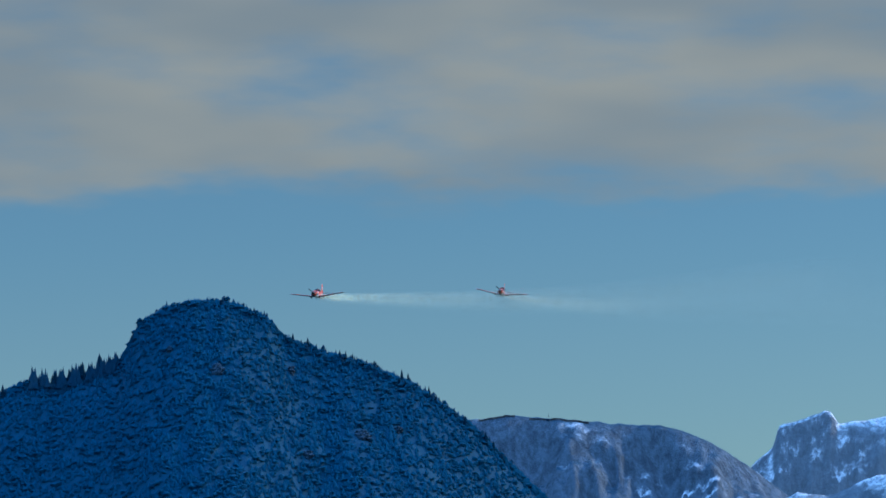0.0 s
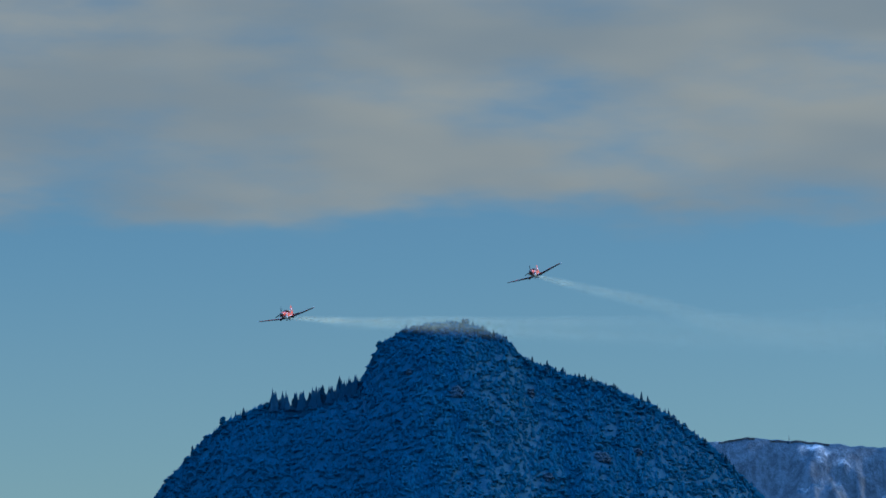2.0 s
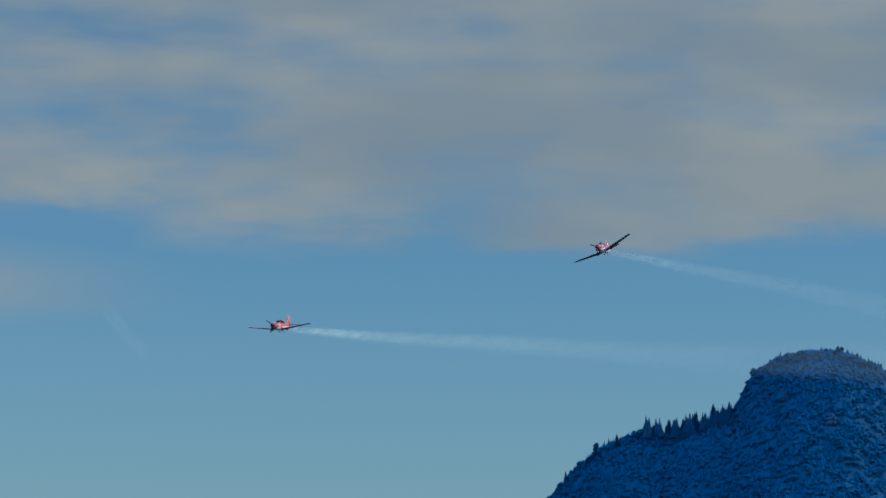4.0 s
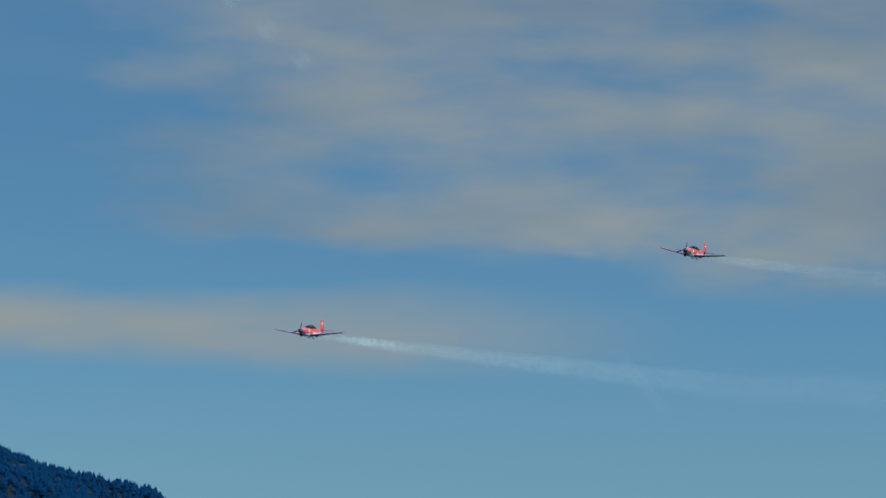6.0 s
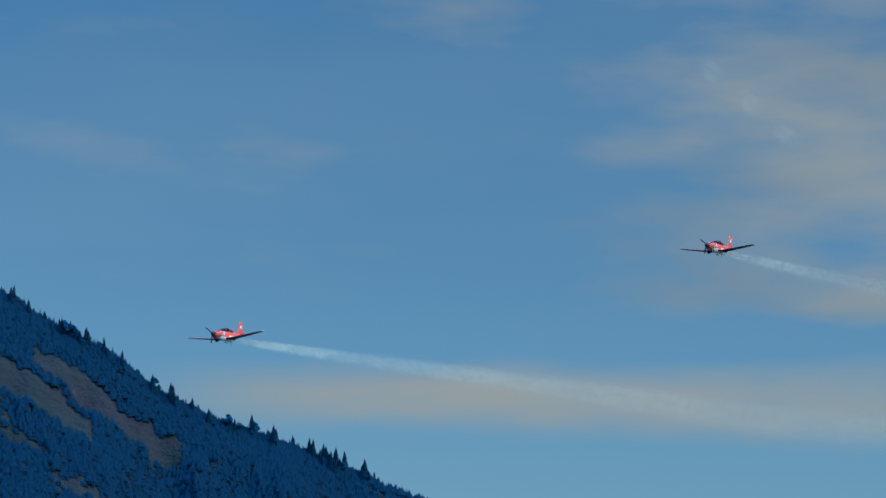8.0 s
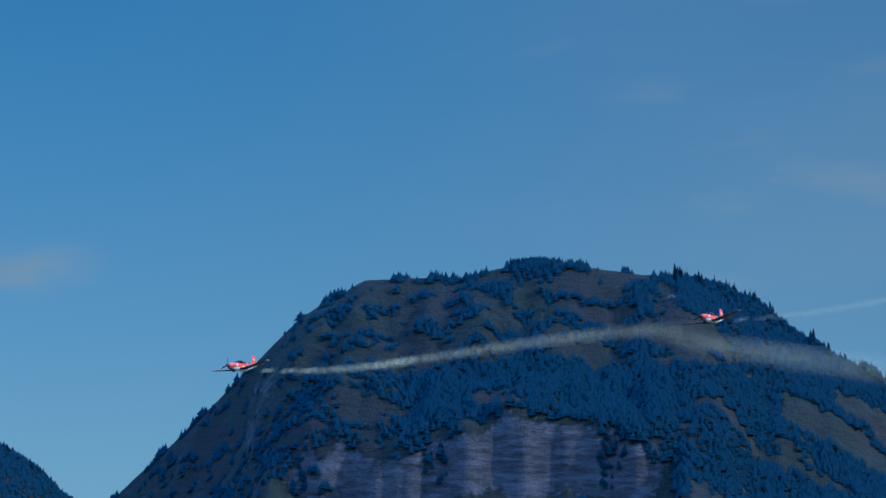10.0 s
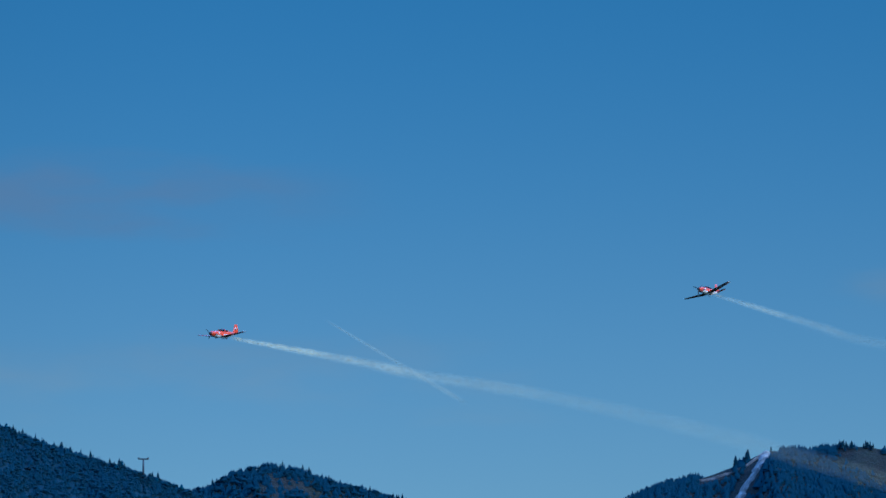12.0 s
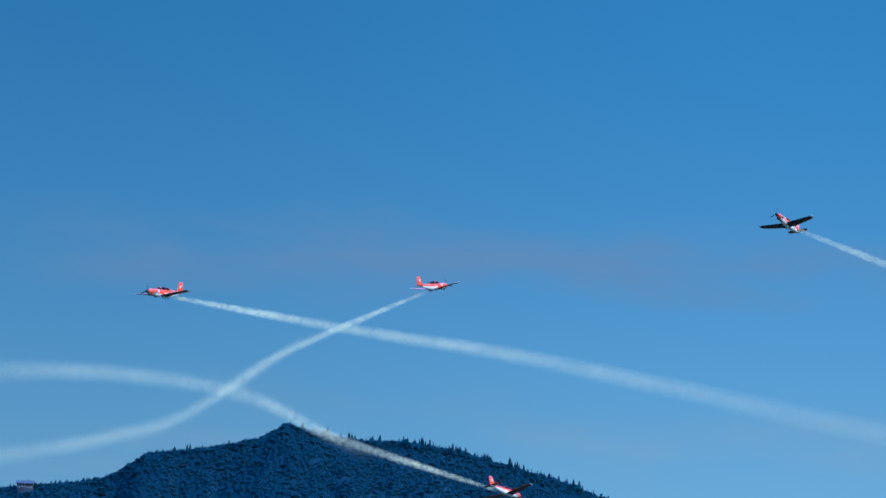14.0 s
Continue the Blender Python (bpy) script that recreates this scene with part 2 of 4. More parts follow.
def make_smoke():
    m, t, p = material("white_smoke")
    t.nodes.remove(p)
    out = t.nodes["Material Output"]
    geo = N(t, "ShaderNodeNewGeometry")
    tc = N(t, "ShaderNodeTexCoord")
    inf = N(t, "ShaderNodeObjectInfo")
    sep = N(t, "ShaderNodeSeparateXYZ")
    t.links.new(tc.outputs["Object"], sep.inputs[0])
    sepc = N(t, "ShaderNodeSeparateColor")
    t.links.new(inf.outputs["Color"], sepc.inputs[0])
    along = smooth(t, math_node(t, "DIVIDE", math_node(t, "ABSOLUTE", sep.outputs[0]), math_node(t, "MULTIPLY", sepc.outputs[1], 20.0)), 0.0, 1.0, 1, 0)
    curl = noise_node(t, geo.outputs["Position"], 1.25, 4, 0.7)
    lump = noise_node(t, geo.outputs["Position"], 0.16, 3, 0.5)
    d = math_node(t, "MULTIPLY", smooth(t, curl, 0.38, 0.62, 0.25, 1.75), smooth(t, lump, 0.3, 0.7, 0.8, 1.2))
    # the air varies a little along the valley
    place = N(t, "ShaderNodeSeparateXYZ")
    t.links.new(geo.outputs["Position"], place.inputs[0])
    west = smooth(t, math_node(t, "DIVIDE", math_node(t, "MULTIPLY", place.outputs[0], -1.0), math_node(t, "MAXIMUM", place.outputs[1], 1.0)), 0.40, 0.95, 0.55, 1.25)
    d = math_node(t, "MULTIPLY", d, west)
    a = math_node(t, "MULTIPLY", math_node(t, "MULTIPLY", d, along), sepc.outputs[0], clamp=True)
    dif, trl, tra = N(t, "ShaderNodeBsdfDiffuse"), N(t, "ShaderNodeBsdfTranslucent"), N(t, "ShaderNodeBsdfTransparent")
    dif.inputs[0].default_value = trl.inputs[0].default_value = (0.98, 0.87, 0.52, 1)
    m1, m2 = N(t, "ShaderNodeMixShader"), N(t, "ShaderNodeMixShader")
    m1.inputs[0].default_value = 0.5
    t.links.new(dif.outputs[0], m1.inputs[1])
    t.links.new(trl.outputs[0], m1.inputs[2])
    t.links.new(a, m2.inputs[0])
    t.links.new(tra.outputs[0], m2.inputs[1])
    t.links.new(m1.outputs[0], m2.inputs[2])
    t.links.new(m2.outputs[0], out.inputs[0])
    return m


SMOKE = make_smoke()
scene.cycles.transparent_max_bounces = 500


# ---- mesh helpers ----
def part(name, bm, mat, parent=None, label="", smooth_shade=True):
    me = bpy.data.meshes.new(name)
    bm.to_mesh(me)
    bm.free()
    for m in mat if isinstance(mat, (list, tuple)) else (mat,):
        me.materials.append(m)
    if smooth_shade:
        me.shade_smooth()
    ob = new(name, me)
    ob.parent = parent
    return tagged(ob, label=label)


def loft(sections, n=16, cap=True):
    """A skin through rings: (x, y, z, half width, height above, depth below, squareness) each, along x."""
    bm = bmesh.new()
    rings = []
    for x, y, z, w, up, dn, e in sections:
        ring = []
        for i in range(n):
            a = 2 * math.pi * i / n
            c, s = math.cos(a), math.sin(a)
            c, s = math.copysign(abs(c) ** e, c), math.copysign(abs(s) ** e, s)
            ring.append(bm.verts.new((x, y + w * c, z + (up if s > 0 else dn) * s)))
        rings.append(ring)
    for a, b in zip(rings, rings[1:]):
        for i in range(n):
            bm.faces.new((a[i], a[(i + 1) % n], b[(i + 1) % n], b[i]))
    if cap:
        bm.faces.new(rings[0])
        bm.faces.new(rings[-1])
    bmesh.ops.recalc_face_normals(bm, faces=bm.faces)
    return bm


def foil(stations, n=14):
    """A wing through aerofoil sections: (leading edge x, y, z, chord, thickness) each, flat in the x-z plane."""
    bm = bmesh.new()
    rings = []
    for x, y, z, c, th in stations:
        ring = []
        for i in range(n):
            a = 2 * math.pi * i / n
            s = 0.5 - 0.5 * math.cos(a)
            half = th * c * 1.9 * math.sqrt(max(s, 0)) * (1 - s) ** 0.8
            ring.append(bm.verts.new((x - c * s, y, z + (half if a < math.pi else -half * 0.7))))
        rings.append(ring)
    for a, b in zip(rings, rings[1:]):
        for i in range(n):
            bm.faces.new((a[i], a[(i + 1) % n], b[(i + 1) % n], b[i]))
    bm.faces.new(rings[0])
    bm.faces.new(rings[-1])
    bmesh.ops.recalc_face_normals(bm, faces=bm.faces)
    return bm


def box_bm(x0, x1, y0, y1, z0, z1, bevel=0.0):
    bm = bmesh.new()
    bmesh.ops.create_cube(bm, size=1, matrix=Matrix.LocRotScale(((x0 + x1) / 2, (y0 + y1) / 2, (z0 + z1) / 2), None, (x1 - x0, y1 - y0, z1 - z0)))
    if bevel:
        bmesh.ops.bevel(bm, geom=bm.edges[:], offset=bevel, segments=1, affect="EDGES")
    return bm


def rod(p, q, r, n=6, r2=None):
    bm = bmesh.new()
    p, q = Vector(p), Vector(q)
    m = Matrix.Translation((p + q) / 2) @ (q - p).to_track_quat("Z", "Y").to_matrix().to_4x4()
    bmesh.ops.create_cone(bm, cap_ends=True, segments=n, radius1=r, radius2=r if r2 is None else r2, depth=(q - p).length, matrix=m)
    return bm


# ---- ground and mountains ----
def make_ground():
    bm = bmesh.new()
    radii = [0, 30, 80, 160, 300, 600, 1000, 1600, 2400, 3200, 4000, 4930]
    n = 96
    prev = None
    for r in radii:
        ring = []
        for i in range(n if r else 1):
            a = 2 * math.pi * i / n
            x, y = r * math.cos(a), r * math.sin(a)
            h = 0.0 if r < 60 else noise.fractal((x * 0.002, y * 0.002, 0), 1.0, 2.0, 4) * min(r * 0.006, 6.0)
            ring.append(bm.verts.new((x, y, h)))
        if prev:
            for i in range(n):
                j = (i + 1) % n
                if len(prev) == 1:
                    bm.faces.new((prev[0], ring[i], ring[j]))
                else:
                    bm.faces.new((prev[i], ring[i], ring[j], prev[j]))
        prev = ring
    g = part("ground", bm, GROUND)
    tagged(g, "flat grassy valley floor reaching to the mountains", "ground", kind="structure")


make_ground()


class Massif:
    """A mountain with its ridge at a given distance and bearing: u metres to the right along the ridge, w metres behind it."""

    def __init__(self, name, dist, bearing, ridge, slope, relief, seed, mat, label, step=6.0, cliffs=(), flute=0.0):
        self.dist, self.slope, self.relief, self.seed, self.cliffs, self.flute = dist, slope, relief, seed, cliffs, flute
        a = radians(bearing)
        self.fw, self.rt = Vector((-math.sin(a), math.cos(a), 0)), Vector((math.cos(a), math.sin(a), 0))
        us, zs = [p[0] for p in ridge], [p[1] for p in ridge]
        self.u0, self.u1 = us[0] - 260, us[-1] + 260
        us = [self.u0] + us + [self.u1]
        zs = [zs[0] - 260 * slope] + zs + [zs[-1] - 260 * slope]
        self.grid = np.arange(self.u0, self.u1, 2.0)
        self.sharp = self.blur(np.interp(self.grid, us, zs), 5)
        self.broad = self.blur(self.sharp, 75)
        top = max(zs)
        depth = top / slope + 60
        fronts = [0]
        while fronts[-1] < depth:
            fronts.append(fronts[-1] + step * (0.6 if fronts[-1] < 260 else 2.0))
        self.depth = depth
        ws = [-f for f in reversed(fronts)] + [8, 20, 45, 90, 160, 300]
        ws = [w for w in ws if self.dist + w < 4925]
        cols = np.arange(self.u0, self.u1, step)
        verts = [self.place(u, w) for w in ws for u in cols]
        k = len(cols)
        faces = [(j * k + i, j * k + i + 1, (j + 1) * k + i + 1, (j + 1) * k + i) for j in range(len(ws) - 1) for i in range(k - 1)]
        me = bpy.data.meshes.new(name)
        me.from_pydata(verts, [], faces)
        me.materials.append(mat)
        me.shade_smooth()
        self.ob = tagged(new(name, me), label, "mountain", kind="structure")

    @staticmethod
    def blur(v, n):
        if n < 2:
            return v
        k = np.hanning(n + 2)[1:-1]
        return np.convolve(np.pad(v, n, mode="edge"), k / k.sum(), mode="same")[n:-n]

    def height(self, u, w):
        f = min(abs(w) / 130.0, 1.0)
        z = np.interp(u, self.grid, self.sharp) * (1 - f) + np.interp(u, self.grid, self.broad) * f
        g = min(abs(w) / 50.0, 1.0)
        s = self.seed
        rib = noise.fractal((u * 0.011 + s, w * 0.0045, s), 1.0, 2.0, 4) * 26 + noise.fractal((u * 0.045, w * 0.02 + s, 3 + s), 0.9, 2.1, 4) * 7
        z -= self.slope * abs(w) * (1.0 if w < 0 else 0.7)
        z += rib * self.relief * g + noise.fractal((u * 0.07, w * 0.07, s), 1.0, 2.0, 3) * 1.2 * self.relief
        if self.flute:
            z += self.flute * g * (0.6 - 2 * abs(noise.noise((u * 0.05 + s, w * 0.018, 1))) - abs(noise.noise((u * 0.13, w * 0.03, s))) - 0.8 * noise.noise((u * 0.012, w * 0.09, s)))
        for cu0, cu1, cw, drop in self.cliffs:
            e = min(max((u - cu0) / 40, 0), 1) * min(max((cu1 - u) / 40, 0), 1)
            wob = noise.fractal((u * 0.02, s, 7), 1.0, 2.0, 3) * 25
            z -= e * drop * (1 / (1 + math.exp((w - cw + wob) / 5.0)))
        return float(z)

    def place(self, u, w):
        v = self.fw * (self.dist + w) + self.rt * float(u)
        return (v.x, v.y, max(self.height(u, w), -8.0))


# ridge lines: metres along the ridge, height
RIDGE_TOOTH = ((-407, 155), (-340, 219), (-320, 244), (-281, 289), (-256, 309), (-220, 325), (-186, 321), (-158, 331), (-126, 340), (-118, 361), (-104, 385), (-81, 399), (-53, 406), (-18, 405), (-4, 400), (22, 390), (37, 370), (80, 355), (122, 342), (164, 325), (195, 304), (223, 285), (251, 256), (285, 223), (346, 163))
RIDGE_RIM = ((-161, 293), (-110, 315), (-73, 323), (-32, 327), (9, 324), (98, 316), (132, 317), (164, 307), (192, 295), (236, 267), (279, 233), (329, 196))
RIDGE_HORN = ((-129, 236), (-92, 281), (-68, 301), (-66, 323), (-50, 328), (-11, 341), (-1, 337), (2, 325), (34, 328), (59, 332), (105, 350), (176, 352), (271, 290))
RIDGE_SPUR = ((-61, 223), (-42, 234), (-6, 229), (38, 250), (55, 253), (136, 270), (256, 245))
RIDGE_KNOLLS = ((-335, 173), (-251, 202), (-166, 219), (-152, 223), (-126, 220), (-86, 213), (-22, 203), (35, 214), (92, 208), (179, 176))
RIDGE_MEADOW = ((-799, 300), (-720, 375), (-620, 470), (-520, 570), (-460, 605), (-402, 607), (-360, 608), (-318, 618), (-293, 621), (-246, 618), (-207, 612), (-174, 608), (-146, 603), (-108, 595), (-71, 578), (-37, 549), (30, 510), (86, 483), (126, 451), (182, 426), (238, 408), (288, 391), (360, 363), (432, 338), (494, 314), (605, 294))
RIDGE_RUN = ((-156, 401), (-96, 415), (-24, 424), (3, 422), (18, 434), (54, 447), (102, 458), (135, 470), (153, 480), (168, 484), (204, 482), (240, 486), (258, 488), (294, 484), (336, 477), (366, 468), (401, 450), (436, 417), (477, 385), (559, 335))
RIDGE_BUMP = ((-240, 449), (-155, 447), (-121, 454), (-98, 468), (-57, 478), (-22, 472), (14, 460), (60, 449), (114, 431), (180, 401))
RIDGE_PEAK = ((-657, 392), (-573, 453), (-487, 477), (-430, 484), (-384, 491), (-367, 498), (-338, 518), (-269, 527), (-223, 538), (-195, 555), (-165, 544), (-118, 539), (-84, 540), (-25, 533), (33, 518), (92, 502), (148, 481), (206, 461), (275, 442), (310, 429), (351, 415), (421, 387))

tooth_mountain = Massif("mountain", 4200, 0, RIDGE_TOOTH, 0.95, 0.6, 1.3, HAZE_FLOOR_LIGHT, "steep dark forested mountain with a blunt summit")
rim_mountain = Massif("mountain", 4700, -4, RIDGE_RIM, 1.1, 1.2, 4.1, HAZE_ALPINE, "grey rocky mountain rim dusted with snow", cliffs=((-150, 250, -25, 14), (-150, 300, -80, 40)), step=4, flute=9)
horn_mountain = Massif("mountain", 4850, -8, RIDGE_HORN, 1.2, 1.0, 8.7, SNOWROCK, "snow-covered rocky horn in sunlight", step=3, flute=10, cliffs=((-75, 60, -14, 16), (-140, 200, -40, 40)))
spur_mountain = Massif("mountain", 4600, -8, RIDGE_SPUR, 0.9, 1.2, 2.2, SNOWROCK, "snowy rock spur below the horn", step=4, flute=8)
knoll_mountain = Massif("mountain", 4300, 8, RIDGE_KNOLLS, 0.6, 0.6, 5.5, HAZE_FLOOR, "low wooded knolls beyond the valley")
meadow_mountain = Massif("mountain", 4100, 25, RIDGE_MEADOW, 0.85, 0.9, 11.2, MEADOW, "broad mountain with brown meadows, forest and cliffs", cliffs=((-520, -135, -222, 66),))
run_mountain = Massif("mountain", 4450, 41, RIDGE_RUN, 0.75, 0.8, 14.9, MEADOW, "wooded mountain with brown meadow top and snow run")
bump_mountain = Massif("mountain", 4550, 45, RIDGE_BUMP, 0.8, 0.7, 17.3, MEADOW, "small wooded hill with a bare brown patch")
peak_mountain = Massif("mountain", 4300, 51, RIDGE_PEAK, 0.8, 0.8, 20.8, HAZE_FLOOR, "dark forested ridge with a small rocky peak")


# ---- trees ----
def crown_bm(height, width, rng, tiers=7, n=9):
    """A spruce crown: drooping ragged tiers, each wider than the one above it."""
    bm = bmesh.new()
    for k in range(tiers):
        f = k / (tiers - 1)
        z0 = height * (0.10 + 0.74 * f)
        zt = z0 + height * (0.30 - 0.10 * f)
        r = width * 0.5 * (1 - f) ** 0.62 + 0.25
        tip = bm.verts.new((rng.uniform(-0.1, 0.1), rng.uniform(-0.1, 0.1), min(zt, height)))
        ring = []
        ph = rng.uniform(0, 6.28)
        for i in range(2 * n):
            a = ph + math.pi * i / n
            rr = r * (rng.uniform(0.8, 1.15) if i % 2 == 0 else rng.uniform(0.5, 0.68))
            ring.append(bm.verts.new((rr * math.cos(a), rr * math.sin(a), z0 + (-0.05 if i % 2 == 0 else 0.03) * height * rng.uniform(0.6, 1.3))))
        under = bm.verts.new((0, 0, z0 + height * 0.05))
        for i in range(2 * n):
            j = (i + 1) % (2 * n)
            bm.faces.new((ring[i], ring[j], tip))
            bm.faces.new((ring[j], ring[i], under))
    return bm


def leaf_crown_bm(height, width, rng, clumps=26):
    """A broadleaf crown: uneven clumps of leaves with gaps."""
    bm = bmesh.new()
    for k in range(clumps):
        a, f = rng.uniform(0, 6.28), rng.uniform(0.0, 1.0)
        r = width * 0.42 * math.sin(math.pi * (0.18 + 0.75 * f)) * rng.uniform(0.4, 1.0)
        c = Vector((r * math.cos(a), r * math.sin(a), height * (0.32 + 0.58 * f)))
        s = width * rng.uniform(0.13, 0.22)
        got = bmesh.ops.create_icosphere(bm, subdivisions=1, radius=s, matrix=Matrix.Translation(c))
        for v in got["verts"]:
            v.co = c + (v.co - c) * rng.uniform(0.65, 1.35)
    return bm


def make_tree(kind, height, seed):
    rng = random.Random(seed)
    if kind == "spruce_tree":
        root = new("spruce_tree")
        part("crown", crown_bm(height, height * rng.uniform(0.36, 0.50), rng), HAZE_SPRUCE, root, smooth_shade=False)
        tagged(root, "dark pointed spruce on the mountain ridge, painted with blue haze", "tree", "ridge trees")
    else:
        root = new("broadleaf_tree")
        part("crown", leaf_crown_bm(height, height * rng.uniform(0.65, 0.85), rng), HAZE_LEAVES, root, smooth_shade=False)
        tagged(root, "rounded dark broadleaf tree on the mountain ridge, painted with blue haze", "tree", "ridge trees")
    part("trunk", rod((0, 0, -1.5), (0, 0, height * 0.8), height * 0.017 + 0.08, 7, 0.05), BARK, root)
    return root


first_tree = {}


def plant(kind, height, mountain, u, w, rng):
    """A ridge tree of the nearest size in stock, standing on its mountain."""
    key = (kind, round(height / 2.0) * 2, rng.randrange(2))
    m = Matrix.Translation(mountain.place(u, w)) @ pose(0, 0, 0, rng.uniform(-2, 2), rng.uniform(-2, 2), rng.uniform(0, 360))
    if key not in first_tree:
        first_tree[key] = make_tree(kind, max(key[1], 3), key[1] * 10 + key[2])
        first_tree[key].matrix_basis = m
    else:
        copy_thing(first_tree[key], m)


def ridge_trees(mountain, stretches, seed):
    """Trees along the skyline: (from u, to u, spacing, mean height, share of broadleaf)."""
    rng = random.Random(seed)
    for u0, u1, gap, h, leafy in stretches:
        u = u0
        while u < u1:
            kind = "broadleaf_tree" if rng.random() < leafy else "spruce_tree"
            hh = h * rng.uniform(0.55, 1.1) * (0.75 if kind == "broadleaf_tree" else 1)
            plant(kind, hh, mountain, u, rng.uniform(-7, 3), rng)
            u += gap * 2.1 * rng.choice((0.3, 0.4, 0.5, 2.8))


def far_tree(rng, kind):
    """Vertices and triangles of a small far tree of unit height."""
    vs, fs = [], []
    if kind:
        for k in range(3):
            f = k / 2
            z0, r, b = 0.06 + 0.56 * f, 0.24 * (1 - f) ** 0.8 + 0.07, len(vs)
            vs.append((0, 0, min(z0 + 0.48, 1.0)))
            for i in range(5):
                a = 6.283 * i / 5 + k
                rr = r * rng.uniform(0.7, 1.25)
                vs.append((rr * math.cos(a), rr * math.sin(a), z0 + rng.uniform(-0.05, 0.03)))
            fs += [(b, b + 1 + i, b + 1 + (i + 1) % 5) for i in range(5)]
    else:
        for k in range(3):
            b = len(vs)
            a, rr = rng.uniform(0, 6.28), rng.uniform(0.05, 0.2)
            c = (rr * math.cos(a), rr * math.sin(a), rng.uniform(0.4, 0.75))
            s = rng.uniform(0.17, 0.26)
            for d in ((0, 0, 1), (1, 0, 0), (0, 1, 0), (-1, 0, 0), (0, -1, 0), (0, 0, -1)):
                q = s * rng.uniform(0.7, 1.3)
                vs.append(tuple(c[i] + d[i] * q for i in range(3)))
            for i in range(4):
                fs += [(b, b + 1 + i, b + 1 + (i + 1) % 4), (b + 5, b + 1 + (i + 1) % 4, b + 1 + i)]
    return np.array(vs), np.array(fs)


def forest(mountain, count, where, size, leafy, seed, label, span=None, deep=250, leaves=None, slim=1.0):
    """Thousands of far trees on a mountain's near face, where the given test says that wood grows."""
    rng = random.Random(seed)
    stock = [far_tree(rng, i >= 5 * leafy) for i in range(5)]
    V, F, B, base = [], [], [], 0
    up = np.array(-mountain.fw * 0.55 + Vector((0, 0, 0.85)))
    made = tries = 0
    while made < count and tries < count * 6:
        tries += 1
        u, w = rng.uniform(*(span or (mountain.u0 + 40, mountain.u1 - 40))), -rng.random() ** 1.1 * deep + 4
        if tries % 9 == 0:
            w = rng.uniform(-5, 4)
        elif tries % 9 == 1:
            w = -rng.uniform(deep, max(mountain.depth * 0.8, deep + 1))
        if not where(u, w, rng):
            continue
        x, y, z = mountain.place(u, w)
        vs, fs = stock[rng.randrange(5)]
        h = 1.25 * size * rng.uniform(0.55, 1.3) * (1.2 if w > -5 else 1.0)
        a = rng.uniform(0, 6.28)
        c, s = math.cos(a) * h, math.sin(a) * h
        fat = rng.uniform(1.35, 2.0) * slim
        sink = 0.25
        V.append(np.stack([(vs[:, 0] * c - vs[:, 1] * s) * fat + x, (vs[:, 0] * s + vs[:, 1] * c) * fat + y, (vs[:, 2] - sink) * h + z], 1))
        F.append(fs + base)
        r = V[-1] - np.array((x, y, z))
        r = r / (np.linalg.norm(r, axis=1, keepdims=True) + 1e-6) * 0.4 + up
        B.append(r / np.linalg.norm(r, axis=1, keepdims=True))
        base += len(vs)
        made += 1
    me = bpy.data.meshes.new("forest")
    V, F = np.concatenate(V), np.concatenate(F)
    me.from_pydata(V.tolist(), [], F.tolist())
    me.materials.append(leaves or HAZE_SPRUCE)
    me.shade_smooth()
    me.normals_split_custom_set_from_vertices(np.concatenate(B).tolist())
    tagged(new("forest", me), label, "forest", kind="stuff")


def meadow_wood(u, w, rng):
    """Wood on the broad mountain: thin on the brown top, closed on the flank and below, bare ribs between."""
    if not clear_of(MEADOW_SCARS, u, w):
        return False
    n = noise.fractal((u * 0.012, w * 0.02, 31), 1.0, 2.0, 4) + rng.uniform(-0.2, 0.2)
    if -312 < u < -262 and w > rng.uniform(-20, 0):
        return True
    if u < -148 and w > -122:
        return noise.fractal((u * 0.03, w * 0.06, 12), 1.0, 2.0, 3) + rng.uniform(-0.25, 0.25) > 0.34 + w * 0.0012
    if -165 < u < -95 and -125 < w < -62:
        return n > 0.12
    if (-48 < u < 62 and abs(w + 104) < 23 + 18 * n) or (2 < u < 150 and abs(w + 60) < 15 + 12 * n) or (-128 < u < 20 and abs(w + 168) < 7 + 10 * n):
        return False
    if u < -215 and -226 < w < -203:
        return n > 0.3
    if u < -145 and -300 < w < -226:
        return n > 0.32
    return n > -0.42


# bare rock scars: place along and below the ridge, half width, half height
TOOTH_SCARS = ((45, -28, 3.5, 7), (113, -83, 9, 9), (-28, -80, 6, 10), (60, -120, 5, 8), (-75, -45, 3, 6), (150, -60, 4, 6))
PEAK_SCARS = ((24, -24, 2.5, 3), (34, -38, 3, 4), (48, -52, 4, 3), (62, -72, 3, 5), (-300, -22, 4, 2), (-380, -20, 5, 1.5), (150, -40, 3, 2))
MEADOW_SCARS = ((-150, -40, 4, 4), (-95, -48, 5, 4), (-60, -40, 5, 3), (-202, -100, 4, 5), (-290, -150, 6, 2.5))


def clear_of(scars, u, w):
    return all(((u - a) / (c + 1)) ** 2 + ((w - d) / (e + 1)) ** 2 > 1 for a, d, c, e in scars)


# the tooth wood, spruces too, takes the haze-lightened leaf colour
forest(tooth_mountain, 36000, lambda u, w, rng: clear_of(TOOTH_SCARS, u, w), 4.2, 0.2, 51, "dense dark mixed forest on a steep slope, its colour lightened for haze", deep=255, leaves=HAZE_LEAVES)
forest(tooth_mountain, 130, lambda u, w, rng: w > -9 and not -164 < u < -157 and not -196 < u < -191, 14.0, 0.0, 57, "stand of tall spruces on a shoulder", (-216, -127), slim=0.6)
